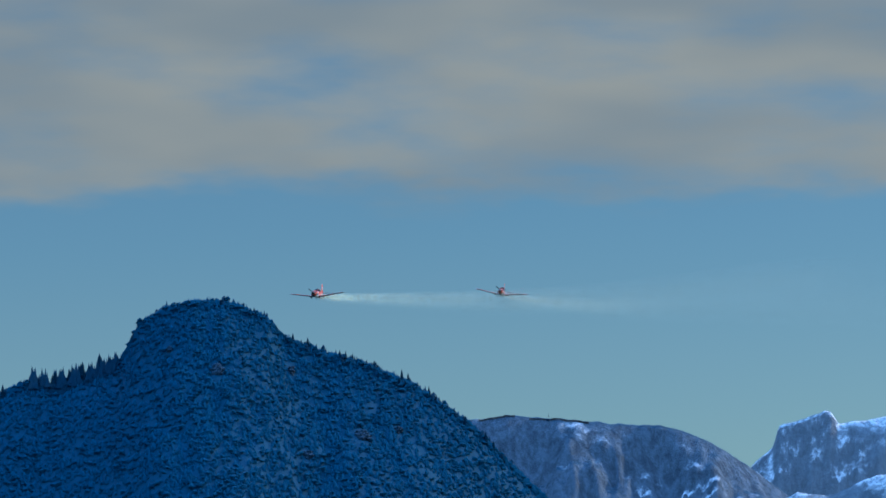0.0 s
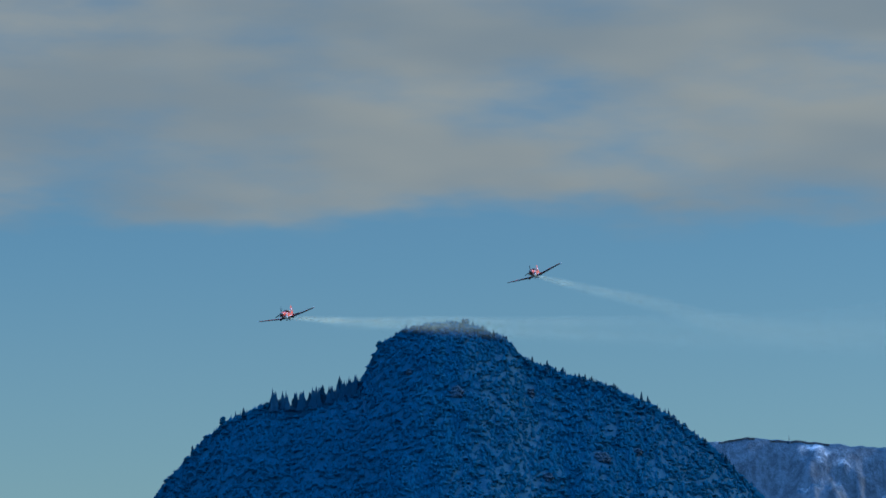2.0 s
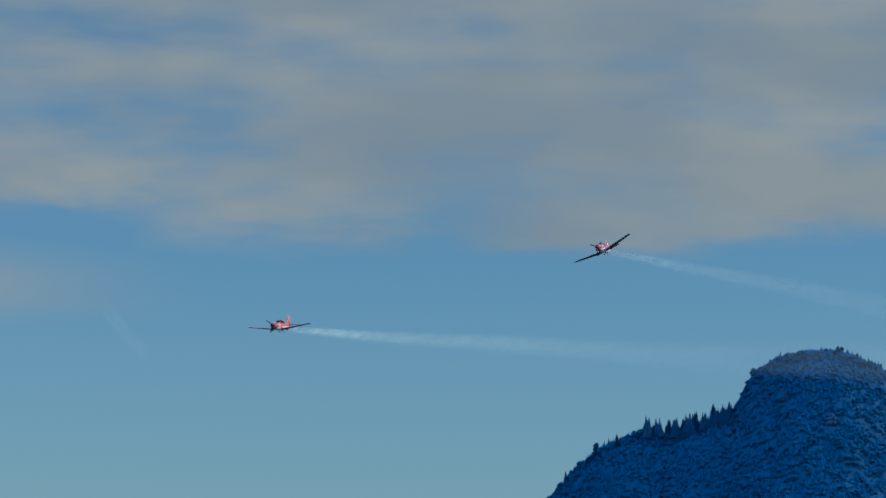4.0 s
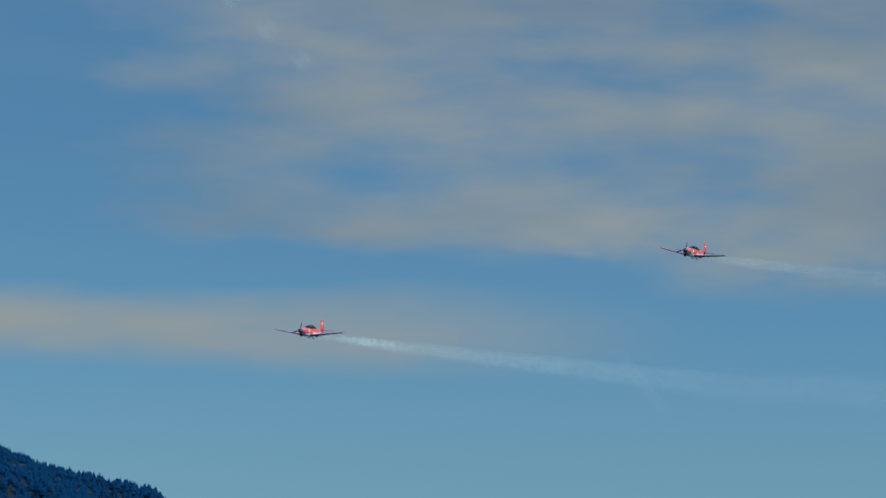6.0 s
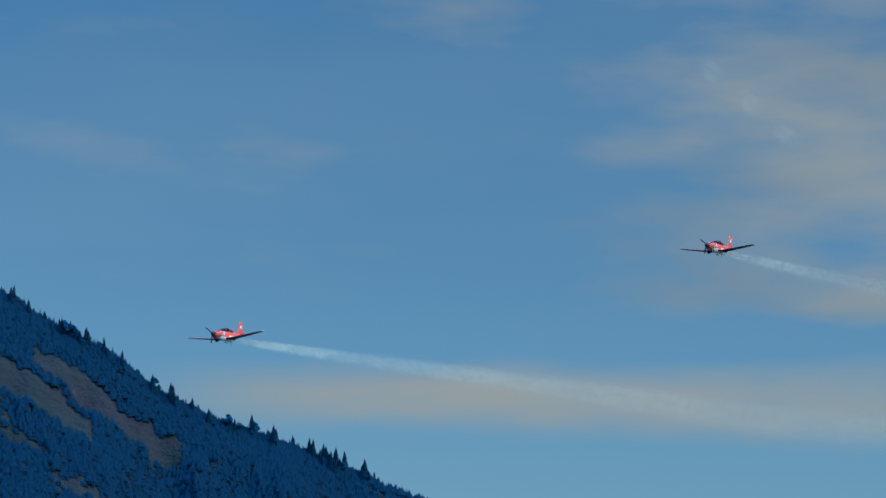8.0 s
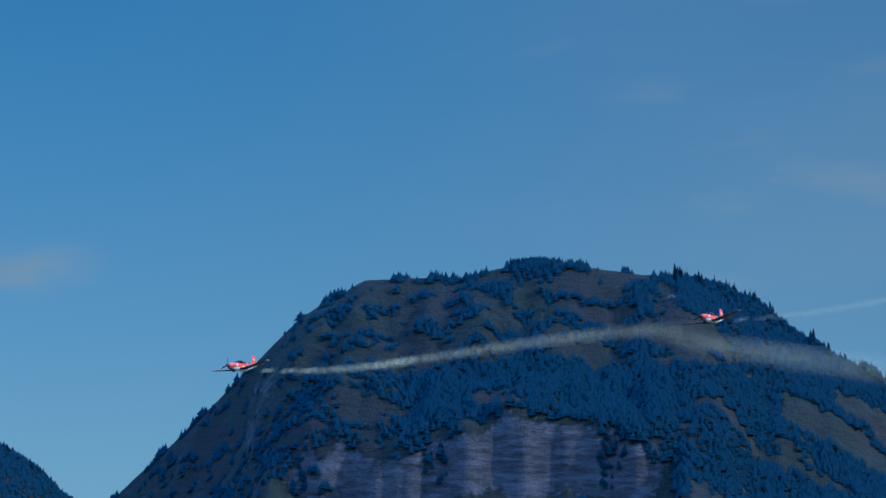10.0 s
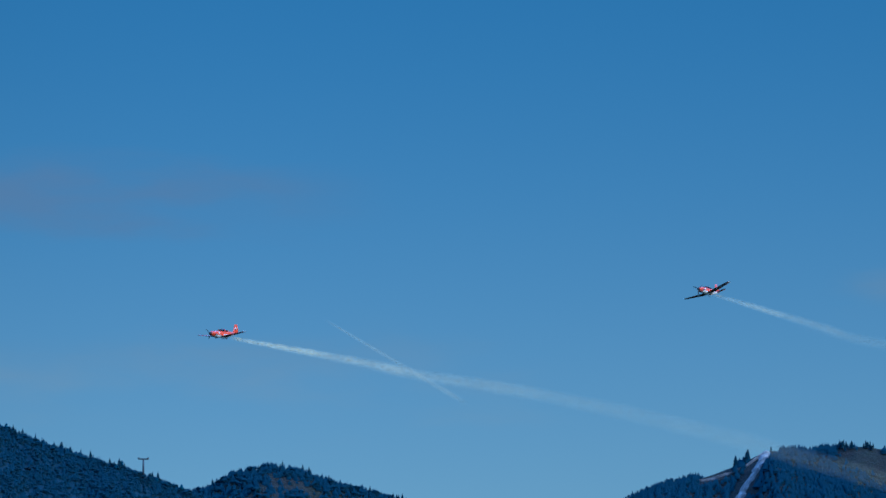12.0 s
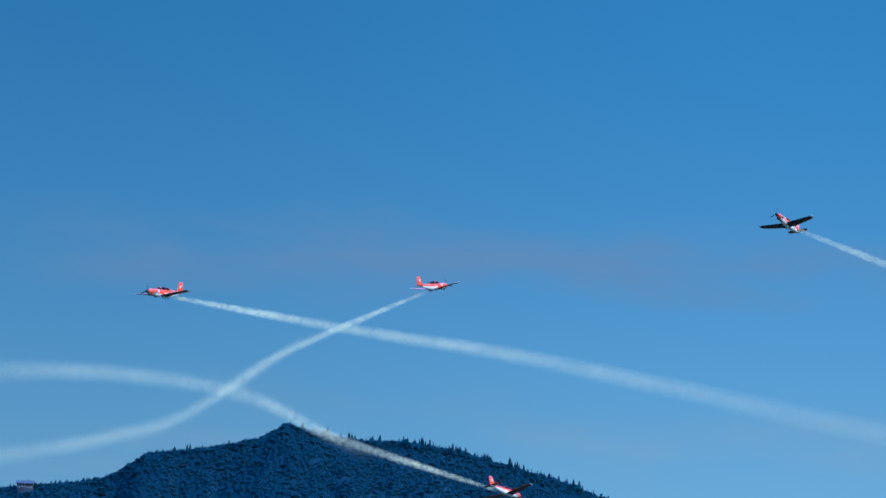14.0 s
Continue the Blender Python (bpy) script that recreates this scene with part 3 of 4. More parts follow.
forest(knoll_mountain, 1800, lambda u, w, rng: w > -120, 6.5, 0.4, 52, "dark wood on low knolls")
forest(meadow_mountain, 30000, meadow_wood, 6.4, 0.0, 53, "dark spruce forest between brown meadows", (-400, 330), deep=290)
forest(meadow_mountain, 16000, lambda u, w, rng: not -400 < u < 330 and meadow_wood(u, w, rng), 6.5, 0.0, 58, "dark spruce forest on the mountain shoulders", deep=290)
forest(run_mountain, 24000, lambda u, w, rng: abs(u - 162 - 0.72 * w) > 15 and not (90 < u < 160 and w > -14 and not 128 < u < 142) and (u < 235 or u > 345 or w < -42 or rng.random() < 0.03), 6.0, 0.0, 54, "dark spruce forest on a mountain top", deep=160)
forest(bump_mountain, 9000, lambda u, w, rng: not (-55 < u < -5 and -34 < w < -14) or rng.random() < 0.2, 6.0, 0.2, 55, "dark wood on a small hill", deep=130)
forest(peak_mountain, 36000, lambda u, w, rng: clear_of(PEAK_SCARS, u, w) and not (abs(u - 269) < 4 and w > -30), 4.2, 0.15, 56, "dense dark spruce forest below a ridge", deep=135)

forest(tooth_mountain, 6000, lambda u, w, rng: clear_of(TOOTH_SCARS, u, w), 3.6, 1.0, 61, "low dark shrubs among the forest trees", deep=255, leaves=HAZE_LEAVES)
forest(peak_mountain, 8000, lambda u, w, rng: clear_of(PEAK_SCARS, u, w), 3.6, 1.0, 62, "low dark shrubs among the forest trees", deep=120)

# outcrop stone painted with the same haze blue as the wood around it
HAZE_ROCK = terrain("hazed_limestone", (0.020, 0.062, 0.088), (0.030, 0.074, 0.098), (0.042, 0.086, 0.108), scale=0.05)


def make_outcrop(mountain, u, w, half, tall, seed):
    """A bare rock face standing out of the slope, broken into ledges."""
    bm = bmesh.new()
    bmesh.ops.create_icosphere(bm, subdivisions=4, radius=1.0)
    for v in bm.verts:
        c = v.co.copy()
        k = 1 + 0.35 * noise.fractal((c.x * 1.7 + seed, c.y * 1.7, c.z * 1.7), 1.0, 2.0, 4) + 0.12 * math.sin(c.z * 9 + seed)
        v.co = Vector((c.x * half, c.y * 3.5, c.z * tall * 0.75)) * k
    ob = part("rock_outcrop", bm, HAZE_ROCK, None, smooth_shade=False)
    x, y, z = mountain.place(u, w)
    ob.matrix_basis = Matrix.Translation((x, y, z)) @ Matrix.Rotation(math.atan2(-mountain.fw.x, mountain.fw.y), 4, "Z") @ pose(0, 0, 0, -35)
    tagged(ob, "bare rock outcrop in the mountain forest, tinted blue for haze", "rock", "rock outcrops")


for mountain, scars in ((tooth_mountain, TOOTH_SCARS), (peak_mountain, PEAK_SCARS), (meadow_mountain, MEADOW_SCARS)):
    for i, (u, w, half, tall) in enumerate(scars):
        make_outcrop(mountain, u, w, half, tall, i * 3.7 + half)

# skyline copses between the single trees
for mountain, lo, hi, count, size, seed in ((tooth_mountain, -345, 265, 420, 7.5, 71), (meadow_mountain, -150, 345, 520, 11.5, 72), (run_mountain, -100, 95, 140, 6.5, 73), (run_mountain, 340, 460, 90, 7.5, 74), (bump_mountain, -150, 100, 200, 7.5, 75), (peak_mountain, -560, -240, 260, 6.5, 76), (peak_mountain, -180, 262, 420, 8.5, 77)):
    forest(mountain, int(count * 0.6), lambda u, w, rng: w > -8 and noise.noise((u * 0.05, 0, seed)) > -0.25, size * 0.85, 0.1, seed, "row of dark trees along the skyline", (lo, hi), deep=9, slim=0.55)

ridge_trees(tooth_mountain, ((-345, -262, 4.5, 13, 0.1), (-262, -196, 3.5, 14, 0.2), (-192, -161, 1.8, 22, 0.0), (-156, -130, 1.8, 23, 0.0), (-126, -104, 3.5, 14, 0.3), (-104, 40, 4, 10, 0.75), (40, 130, 4, 11, 0.5), (130, 265, 3.5, 12, 0.15)), 1)
ridge_trees(knoll_mountain, ((-200, -90, 7, 7, 0.3), (0, 80, 9, 6, 0.3)), 2)
ridge_trees(meadow_mountain, ((-470, -350, 8, 5, 0), (-314, -262, 2.0, 10, 0), (-258, -160, 11, 5, 0), (-152, -20, 2.4, 16, 0), (-20, 120, 2.6, 20, 0.15), (120, 345, 2.8, 22, 0.15)), 3)
ridge_trees(run_mountain, ((-100, 10, 4, 10, 0), (12, 95, 5, 8, 0), (128, 142, 1.6, 16, 0), (166, 232, 8, 5, 0), (236, 274, 2.0, 10, 0), (340, 400, 2.4, 11, 0), (400, 460, 4, 13, 0)), 4)
ridge_trees(bump_mountain, ((-150, -20, 4, 11, 0.1), (-20, 100, 3.6, 13, 0)), 5)
ridge_trees(peak_mountain, ((-560, -370, 5, 9, 0), (-370, -225, 4, 9, 0), (-210, -180, 4, 4, 0.3), (-180, -60, 3.8, 13, 0.2), (-60, 263, 3.4, 14, 0.3), (276, 310, 4, 13, 0.3)), 6)


# ---- small structures on the mountains ----
def on_mountain(mountain, u, w, sink=0.5):
    x, y, z = mountain.place(u, w)
    a = math.atan2(-mountain.fw.x, mountain.fw.y)
    return Matrix.Translation((x, y, z - sink)) @ Matrix.Rotation(a, 4, "Z")


def make_pylon(m):
    """A cable-car pylon: tapered mast, cross arm with saddles, ladder."""
    root = new("cable_pylon")
    root.matrix_basis = m
    part("mast", rod((0, 0, 0), (0, 0, 20.2), 1.1, 8, 0.8), GALV, root)
    part("cross_arm", box_bm(-5.4, 5.4, -0.6, 0.6, 20.0, 21.2, 0.1), GALV, root)
    for x in (-4.8, 4.8):
        s = part("saddle", box_bm(x - 0.6, x + 0.6, -2.2, 2.2, 21.25, 22.2, 0.15), GALV, root)
        part("wheel", rod((x - 0.2, -1.0, 20.9), (x + 0.2, -1.0, 20.9), 0.3, 10), STEEL, s)
    for y in (-0.25, 0.25):
        part("ladder_rail", rod((1.3, y, 0), (1.0, y, 20), 0.05), GALV, root)
    tagged(root, "grey steel cable-car pylon with a cross arm", "pylon")


def make_hut(m):
    """A mountain inn: plastered lower floor, timber upper floor, gable roof with overhang, window rows."""
    root = new("mountain_inn")
    root.matrix_basis = m
    part("wall", box_bm(-8, 8, -5, 5, -9, 3.2, 0.05), PLASTER, root)
    part("upper_wall", box_bm(-8.1, 8.1, -5.1, 5.1, 3.2, 5.6, 0.05), TIMBER, root)
    bm = bmesh.new()
    ends = []
    for x in (-9.4, 9.4):
        ends.append([bm.verts.new(c) for c in ((x, -6.4, 5.1), (x, 0, 8.4), (x, 6.4, 5.1), (x, 6.4, 5.5), (x, 0, 8.9), (x, -6.4, 5.5))])
    for i in range(6):
        bm.faces.new((ends[0][i], ends[0][(i + 1) % 6], ends[1][(i + 1) % 6], ends[1][i]))
    bm.faces.new(ends[0])
    bm.faces.new(ends[1])
    bmesh.ops.recalc_face_normals(bm, faces=bm.faces)
    roof = part("roof", bm, ROOF, root, smooth_shade=False)
    part("chimney", box_bm(2.5, 3.5, 0.6, 1.6, 7.6, 10.0, 0.05), PLASTER, roof)
    for x in (-6, -3, 0, 3, 6):
        for z, y in ((0.8, -5.04), (3.9, -5.14)):
            w = part("window", box_bm(x - 0.6, x + 0.6, y - 0.06, y + 0.1, z, z + 1.3, 0.02), WHITE, root)
            part("pane", box_bm(x - 0.48, x + 0.48, y - 0.09, y - 0.05, z + 0.12, z + 1.18), DARK, w)
    part("door", box_bm(-1.9, -1.0, -5.12, -4.9, -0.6, 1.5), TIMBER, root)
    tagged(root, "mountain inn with pale walls and a grey gable roof", "house")


def make_mast(m):
    """A lattice summit mast with three legs, rings and an aerial."""
    root = new("summit_mast")
    root.matrix_basis = m
    for k in range(3):
        a = 2.094 * k
        part("leg", rod((1.3 * math.cos(a), 1.3 * math.sin(a), -1), (0.35 * math.cos(a), 0.35 * math.sin(a), 6), 0.14), GALV, root)
    for z in (1.5, 3.5, 5.2):
        r = 1.3 - 0.135 * (z + 1)
        for k in range(3):
            a, b = 2.094 * k, 2.094 * (k + 1)
            part("brace", rod((r * math.cos(a), r * math.sin(a), z), (r * math.cos(b), r * math.sin(b), z), 0.08), GALV, root)
    part("aerial", rod((0, 0, 5.5), (0, 0, 9), 0.12), GALV, root)
    part("hut", box_bm(-2.6, 0.4, -1.2, 1.2, -1.5, 2.0, 0.05), PLASTER, root)
    tagged(root, "small grey lattice mast with a hut on the rocky rim", "mast")


make_pylon(on_mountain(peak_mountain, 269, -4))
make_hut(on_mountain(peak_mountain, -461, -6, -3.0))
make_mast(on_mountain(rim_mountain, 10, -2))


def snow_strip(mountain, points, half, label):
    """A bank of lying snow, 0.6 m thick, draped over the slope along a line of (u, w)."""
    bm = bmesh.new()
    us, ws = [p[0] for p in points], [p[1] for p in points]
    n, rows = 40, []
    for i in range(n):
        f = i / (n - 1) * (len(points) - 1)
        u, w = np.interp(f, range(len(points)), us), np.interp(f, range(len(points)), ws)
        h = half * (0.7 + 0.5 * noise.noise((i * 0.45, 0, 1))) * min(1, i / 3 + 0.2, (n - 1 - i) / 3 + 0.1)
        row = []
        for k in range(7):
            e = k / 3 - 1
            x, y, z = mountain.place(u + e * h, w)
            row.append(bm.verts.new((x, y, z + 2.6 * (1 - e * e) - 0.2)))
        rows.append(row)
    for a, b in zip(rows, rows[1:]):
        for k in range(6):
            bm.faces.new((a[k], a[k + 1], b[k + 1], b[k]))
    tagged(part("snow_field", bm, SNOW), label, "snow", kind="structure")


snow_strip(run_mountain, ((160, 2), (158, -12), (153, -24), (138, -36), (128, -48), (110, -75), (90, -95)), 10, "narrow ski run of packed snow through the wood")
snow_strip(run_mountain, ((88, -6), (112, -8), (136, -10), (158, -4)), 8, "snow lying along the bare shoulder")
snow_strip(rim_mountain, ((-68, -2), (-48, -2), (-28, -2)), 3, "thin snow cornice along the rocky rim")
snow_strip(rim_mountain, ((-12, -3), (20, -3), (55, -3)), 2, "thin snow cornice along the rocky rim")
snow_strip(peak_mountain, ((-236, -5), (-226, -5), (-216, -4)), 3, "thin snow line beside the rocky peak")
snow_strip(meadow_mountain, ((-352, -2), (-345, -3), (-338, -3)), 8, "small snow patch at the summit")
snow_strip(meadow_mountain, ((-158, -38), (-150, -44), (-140, -48)), 2.5, "small snow patch on the meadow")


# ---- aircraft ----
def make_aircraft():
    """A low-wing turboprop trainer: nose along +x, port wing along +y; span 10.4 m, length 9.8 m."""
    root = new("trainer_aircraft")
    secs = [
        (4.25, 0, 0.02, 0.30, 0.30, 0.32, 1.0), (3.9, 0, 0.02, 0.40, 0.38, 0.44, 0.95), (3.2, 0, 0.02, 0.47, 0.46, 0.56, 0.9),
        (2.4, 0, 0.02, 0.50, 0.52, 0.64, 0.85), (1.5, 0, 0.0, 0.52, 0.58, 0.68, 0.82), (0.4, 0, 0.0, 0.53, 0.58, 0.68, 0.82),
        (-0.8, 0, 0.0, 0.51, 0.60, 0.64, 0.85), (-1.8, 0, 0.05, 0.46, 0.62, 0.56, 0.9), (-2.9, 0, 0.16, 0.34, 0.42, 0.42, 0.95),
        (-4.2, 0, 0.30, 0.20, 0.26, 0.26, 1.0), (-5.2, 0, 0.42, 0.09, 0.14, 0.13, 1.0)]
    bm = loft(secs, 20)
    for f in bm.faces:
        c = f.calc_center_median()
        line = -0.15 + max(0.0, 1.0 - c.x) * 0.085
        f.material_index = 1 if c.z < line and c.x < 3.4 else 0
    fuselage = part("fuselage", bm, [RED, WHITE], root)
    part("exhaust_stack", rod((3.2, 0.42, -0.12), (2.75, 0.66, -0.2), 0.10, 10), STEEL, fuselage, "dull steel exhaust pipe")
    part("exhaust_stack", rod((3.2, -0.42, -0.12), (2.75, -0.66, -0.2), 0.10, 10), STEEL, fuselage, "dull steel exhaust pipe")
    part("air_intake", loft([(4.05, 0, -0.42, 0.16, 0.09, 0.12, 0.8), (3.4, 0, -0.52, 0.2, 0.1, 0.14, 0.9), (2.4, 0, -0.6, 0.12, 0.05, 0.08, 1)], 12), DARK, fuselage)
    for s in (1, -1):
        part("fuselage_band", box_bm(1.75, 2.15, s * 0.49 - 0.035, s * 0.49 + 0.035, -0.1, 0.36, 0.02), WHITE, fuselage, "white stripe behind the engine")
    # canopy
    can = [(1.75, 0, 0.5, 0.28, 0.04, 0.05, 1.0), (1.2, 0, 0.5, 0.40, 0.32, 0.05, 0.9), (0.4, 0, 0.5, 0.43, 0.50, 0.05, 0.9), (-0.6, 0, 0.52, 0.42, 0.46, 0.05, 0.9),
           (-1.4, 0, 0.54, 0.36, 0.30, 0.05, 0.95), (-2.0, 0, 0.58, 0.22, 0.10, 0.04, 1.0)]
    canopy = part("canopy", loft(can, 16), GLASS, root, "clear bubble canopy")
    canopy.visible_shadow = False
    for x, w, h in ((1.15, 0.415, 0.35), (-0.15, 0.445, 0.50), (-1.35, 0.375, 0.33)):
        bm = bmesh.new()
        prev = None
        for i in range(15):
            a = math.pi * i / 14
            c, s = math.copysign(abs(math.cos(a)) ** 0.9, math.cos(a)), math.sin(a) ** 0.9
            cur = [bm.verts.new((x + dx, (w + o) * c, 0.5 + (h + o) * s)) for dx, o in ((-0.05, 0), (-0.05, 0.025), (0.05, 0.025), (0.05, 0))]
            if prev:
                for k in range(4):
                    bm.faces.new((prev[k], prev[(k + 1) % 4], cur[(k + 1) % 4], cur[k]))
            prev = cur
        part("canopy_frame", bm, RED, canopy, "red canopy bow")
    for x in (0.55, -0.75):
        part("seat", loft([(x - 0.28, 0, 0.55, 0.22, 0.32, 0.3, 0.7), (x - 0.1, 0, 0.55, 0.24, 0.34, 0.3, 0.7), (x, 0, 0.5, 0.22, 0.2, 0.25, 0.7)], 12), DARK, root, "black ejection-style seat")
    part("instrument_coaming", loft([(1.0, 0, 0.5, 0.3, 0.2, 0.1, 0.8), (1.35, 0, 0.5, 0.34, 0.18, 0.1, 0.8)], 12), DARK, root)
    # wings
    dih = math.tan(radians(8))
    for s in (1, -1):
        st = [(1.35, s * 0.3, -0.42, 2.15, 0.10), (1.30, s * 1.0, -0.42 + 0.02, 2.05, 0.095), (0.98, s * 4.7, -0.42 + dih * 3.7, 1.25, 0.08), (0.86, s * 5.05, -0.42 + dih * 4.05, 1.0, 0.05), (0.55, s * 5.2, -0.42 + dih * 4.2, 0.5, 0.03)]
        bm = foil(st, 18)
        # faces not turned well upward get the painted shade, front edge too
        for f in bm.faces:
            f.material_index = 1 if f.normal.z < 0.8 else 0
        wing = part("wing", bm, [RED, WING_SHADE], root, "red wing with shade painted on its underside and front")
        y0, y1 = 2.9, 4.6
        al = [(-0.26, s * y0, -0.40 + dih * (y0 - 1), 0.36, 0.06), (-0.13, s * y1, -0.40 + dih * (y1 - 1), 0.26, 0.06)]
        part("aileron", foil(al, 10), RED, wing)
        fl = [(-0.42, s * 0.7, -0.42, 0.44, 0.06), (-0.28, s * 2.8, -0.40 + dih * 1.8, 0.38, 0.06)]
        part("flap", foil(fl, 10), RED, wing)
        tip = [(0.90, s * 4.95, -0.42 + dih * 3.95, 1.06, 0.06), (0.86, s * 5.1, -0.42 + dih * 4.1, 0.98, 0.055), (0.55, s * 5.23, -0.42 + dih * 4.23, 0.5, 0.04)]
        part("wing_tip", foil(tip, 12), WHITE, wing, "white wing tip")
        # black strip added so that the wing's front looks shaded
        part("leading_edge", foil([(1.345, s * 0.8, -0.41, 0.14, 0.25), (1.0, s * 4.7, -0.42 + dih * 3.7, 0.1, 0.22)], 8), DARK, wing, "leading edge blackened as painted wing shade")
        part("smoke_pipe", rod((-0.2, s * 0.35, -0.72), (-1.1, s * 0.35, -0.78), 0.06, 8), STEEL, root, "steel smoke pipe")
        part("wheel_bulge", loft([(0.9, s * 1.15, -0.5, 0.05, 0.05, 0.05, 1), (0.5, s * 1.15, -0.55, 0.2, 0.1, 0.14, 1), (-0.2, s * 1.15, -0.5, 0.05, 0.05, 0.05, 1)], 12), WING_SHADE, wing)
        tp = [(-3.85, s * 0.08, 0.44, 1.15, 0.05), (-4.15, s * 1.7, 0.46, 0.75, 0.045), (-4.3, s * 1.85, 0.46, 0.5, 0.03)]
        bm = foil(tp, 12)
        # painted shade under the tailplane
        for f in bm.faces:
            f.material_index = 1 if f.normal.z < -0.15 else 0
        tail = part("tailplane", bm, [RED, WING_SHADE], root)
        part("elevator", foil([(-4.92, s * 0.15, 0.45, 0.34, 0.06), (-4.86, s * 1.65, 0.46, 0.24, 0.06)], 8), RED, tail)
    # fin: built flat and turned upright
    up = Matrix.Rotation(radians(90), 4, "X")
    bm = foil([(-2.7, 0.35, 0, 2.2, 0.03), (-3.75, 0.72, 0, 1.35, 0.05), (-4.2, 1.85, 0, 0.88, 0.05), (-4.33, 2.1, 0, 0.7, 0.03)], 14)
    bm.transform(up)
    fin = part("fin", bm, RED, root)
    bm = foil([(-4.95, 0.3, 0, 0.5, 0.05), (-5.02, 1.2, 0, 0.42, 0.05), (-5.03, 2.1, 0, 0.26, 0.05)], 10)
    bm.transform(up)
    part("rudder", bm, RED, fin)
    for s in (1, -1):
        bm = box_bm(-4.86, -4.30, s * 0.06 - 0.012, s * 0.06 + 0.012, 1.22, 1.40)
        add = box_bm(-4.67, -4.49, s * 0.06 - 0.014, s * 0.06 + 0.014, 1.03, 1.59)
        me = bpy.data.meshes.new("scratch")
        add.to_mesh(me)
        bm.from_mesh(me)
        add.free()
        part("tail_cross", bm, WHITE, fin, "white cross emblem")
    part("aerial", rod((-1.2, 0, -0.6), (-1.35, 0, -1.05), 0.035, 6, 0.015), DARK, root)
    # propeller, turning about x at the nose
    prop = part("propeller", loft([(0.02, 0, 0, 0.30, 0.30, 0.30, 1), (0.18, 0, 0, 0.27, 0.27, 0.27, 1), (0.4, 0, 0, 0.16, 0.16, 0.16, 1), (0.52, 0, 0, 0.03, 0.03, 0.03, 1)], 14), DARK, root, "dark spinner with three blades")
    prop.matrix_basis = pose(4.25, 0, 0.02)
    for k in range(3):
        bm = foil([(0.03, 0.2, 0, 0.10, 0.3), (0.10, 0.6, 0, 0.20, 0.12), (0.09, 1.0, 0, 0.18, 0.1), (0.05, 1.18, 0, 0.10, 0.08)], 10)
        bm.transform(Matrix.Rotation(2.0944 * k, 4, "X") @ Matrix.Rotation(0.9, 4, "Y") @ Matrix.Translation((0.05, 0, 0.0)))
        b = part("blade", bm, DARK, prop)
        b.matrix_basis = pose(0.18, 0, 0)
    tagged(root, "red and white single-engine turboprop aircraft trailing white smoke", "aircraft", "display team")
    return root


# seconds; bearing to the left, elevation, distance; nose turned from the viewer to the left, nose up, right-hand end of the wing up
FLIGHT_LEADER = [
    (-7, -9.280, 6.170, 960.0, 11.0, -1.5, 0.0),
    (-5, -7.290, 6.030, 900.0, 11.0, -1.5, 0.0),
    (-3, -4.980, 5.760, 845.0, 11.0, -1.5, 0.0),
    (-2, -3.740, 5.670, 820.0, 11.0, -1.5, 0.0),
    (-1, -2.390, 5.630, 800.0, 11.0, -1.5, 0.0),
    (0, -0.978, 5.615, 785.2, 11.0, -2.0, 1.0),
    (0.5, -0.220, 5.607, 777.0, 11.3, -2.1, 6.0),
    (1, 0.692, 5.615, 769.0, 11.7, -2.3, 12.0),
    (1.5, 1.620, 5.607, 761.1, 12.0, -2.4, 15.0),
    (2, 2.705, 5.628, 736.1, 13.3, -2.5, 13.0),
    (2.5, 3.802, 5.659, 712.7, 14.7, -2.6, 15.0),
    (3, 5.104, 5.699, 690.7, 16.0, -2.7, 16.5),
    (3.5, 6.407, 5.721, 672.5, 16.4, -2.9, 10.0),
    (4, 7.900, 5.778, 655.3, 16.8, -3.0, 3.0),
    (4.2, 8.542, 5.761, 648.6, 17.0, -3.1, 1.5),
    (6.3, 15.530, 6.348, 578.2, 20.0, -3.5, -4.0),
    (6.5, 16.283, 6.435, 573.2, 20.3, -3.4, -2.0),
    (7, 18.220, 6.659, 560.8, 21.2, -3.3, 1.0),
    (7.5, 20.124, 6.854, 540.5, 22.0, -3.3, 2.6),
    (8, 22.324, 7.086, 529.0, 23.0, -3.2, 3.5),
    (8.5, 24.518, 7.353, 514.4, 24.0, -3.1, 6.0),
    (9, 26.864, 7.662, 542.5, 26.5, -3.0, 8.5),
    (9.2, 27.621, 7.771, 582.8, 26.9, -3.1, 9.5),
    (10.2, 34.600, 7.000, 690.0, 28.9, -3.4, 6.6),
    (10.8, 40.300, 6.950, 775.0, 30.2, -3.5, 4.9),
    (11.3, 43.583, 7.295, 838.1, 31.2, -3.7, 3.5),
    (11.5, 44.314, 7.440, 823.3, 31.6, -3.7, 2.0),
    (12, 46.350, 7.783, 788.5, 32.4, -3.9, 0.0),
    (12.5, 48.329, 8.136, 756.5, 33.2, -4.1, -2.0),
    (13, 50.614, 8.496, 731.3, 34.0, -4.2, -2.0),
    (13.5, 52.824, 8.731, 697.1, 35.0, -4.3, -1.0),
    (14, 55.383, 9.042, 666.0, 36.0, -4.5, 0.0),
]
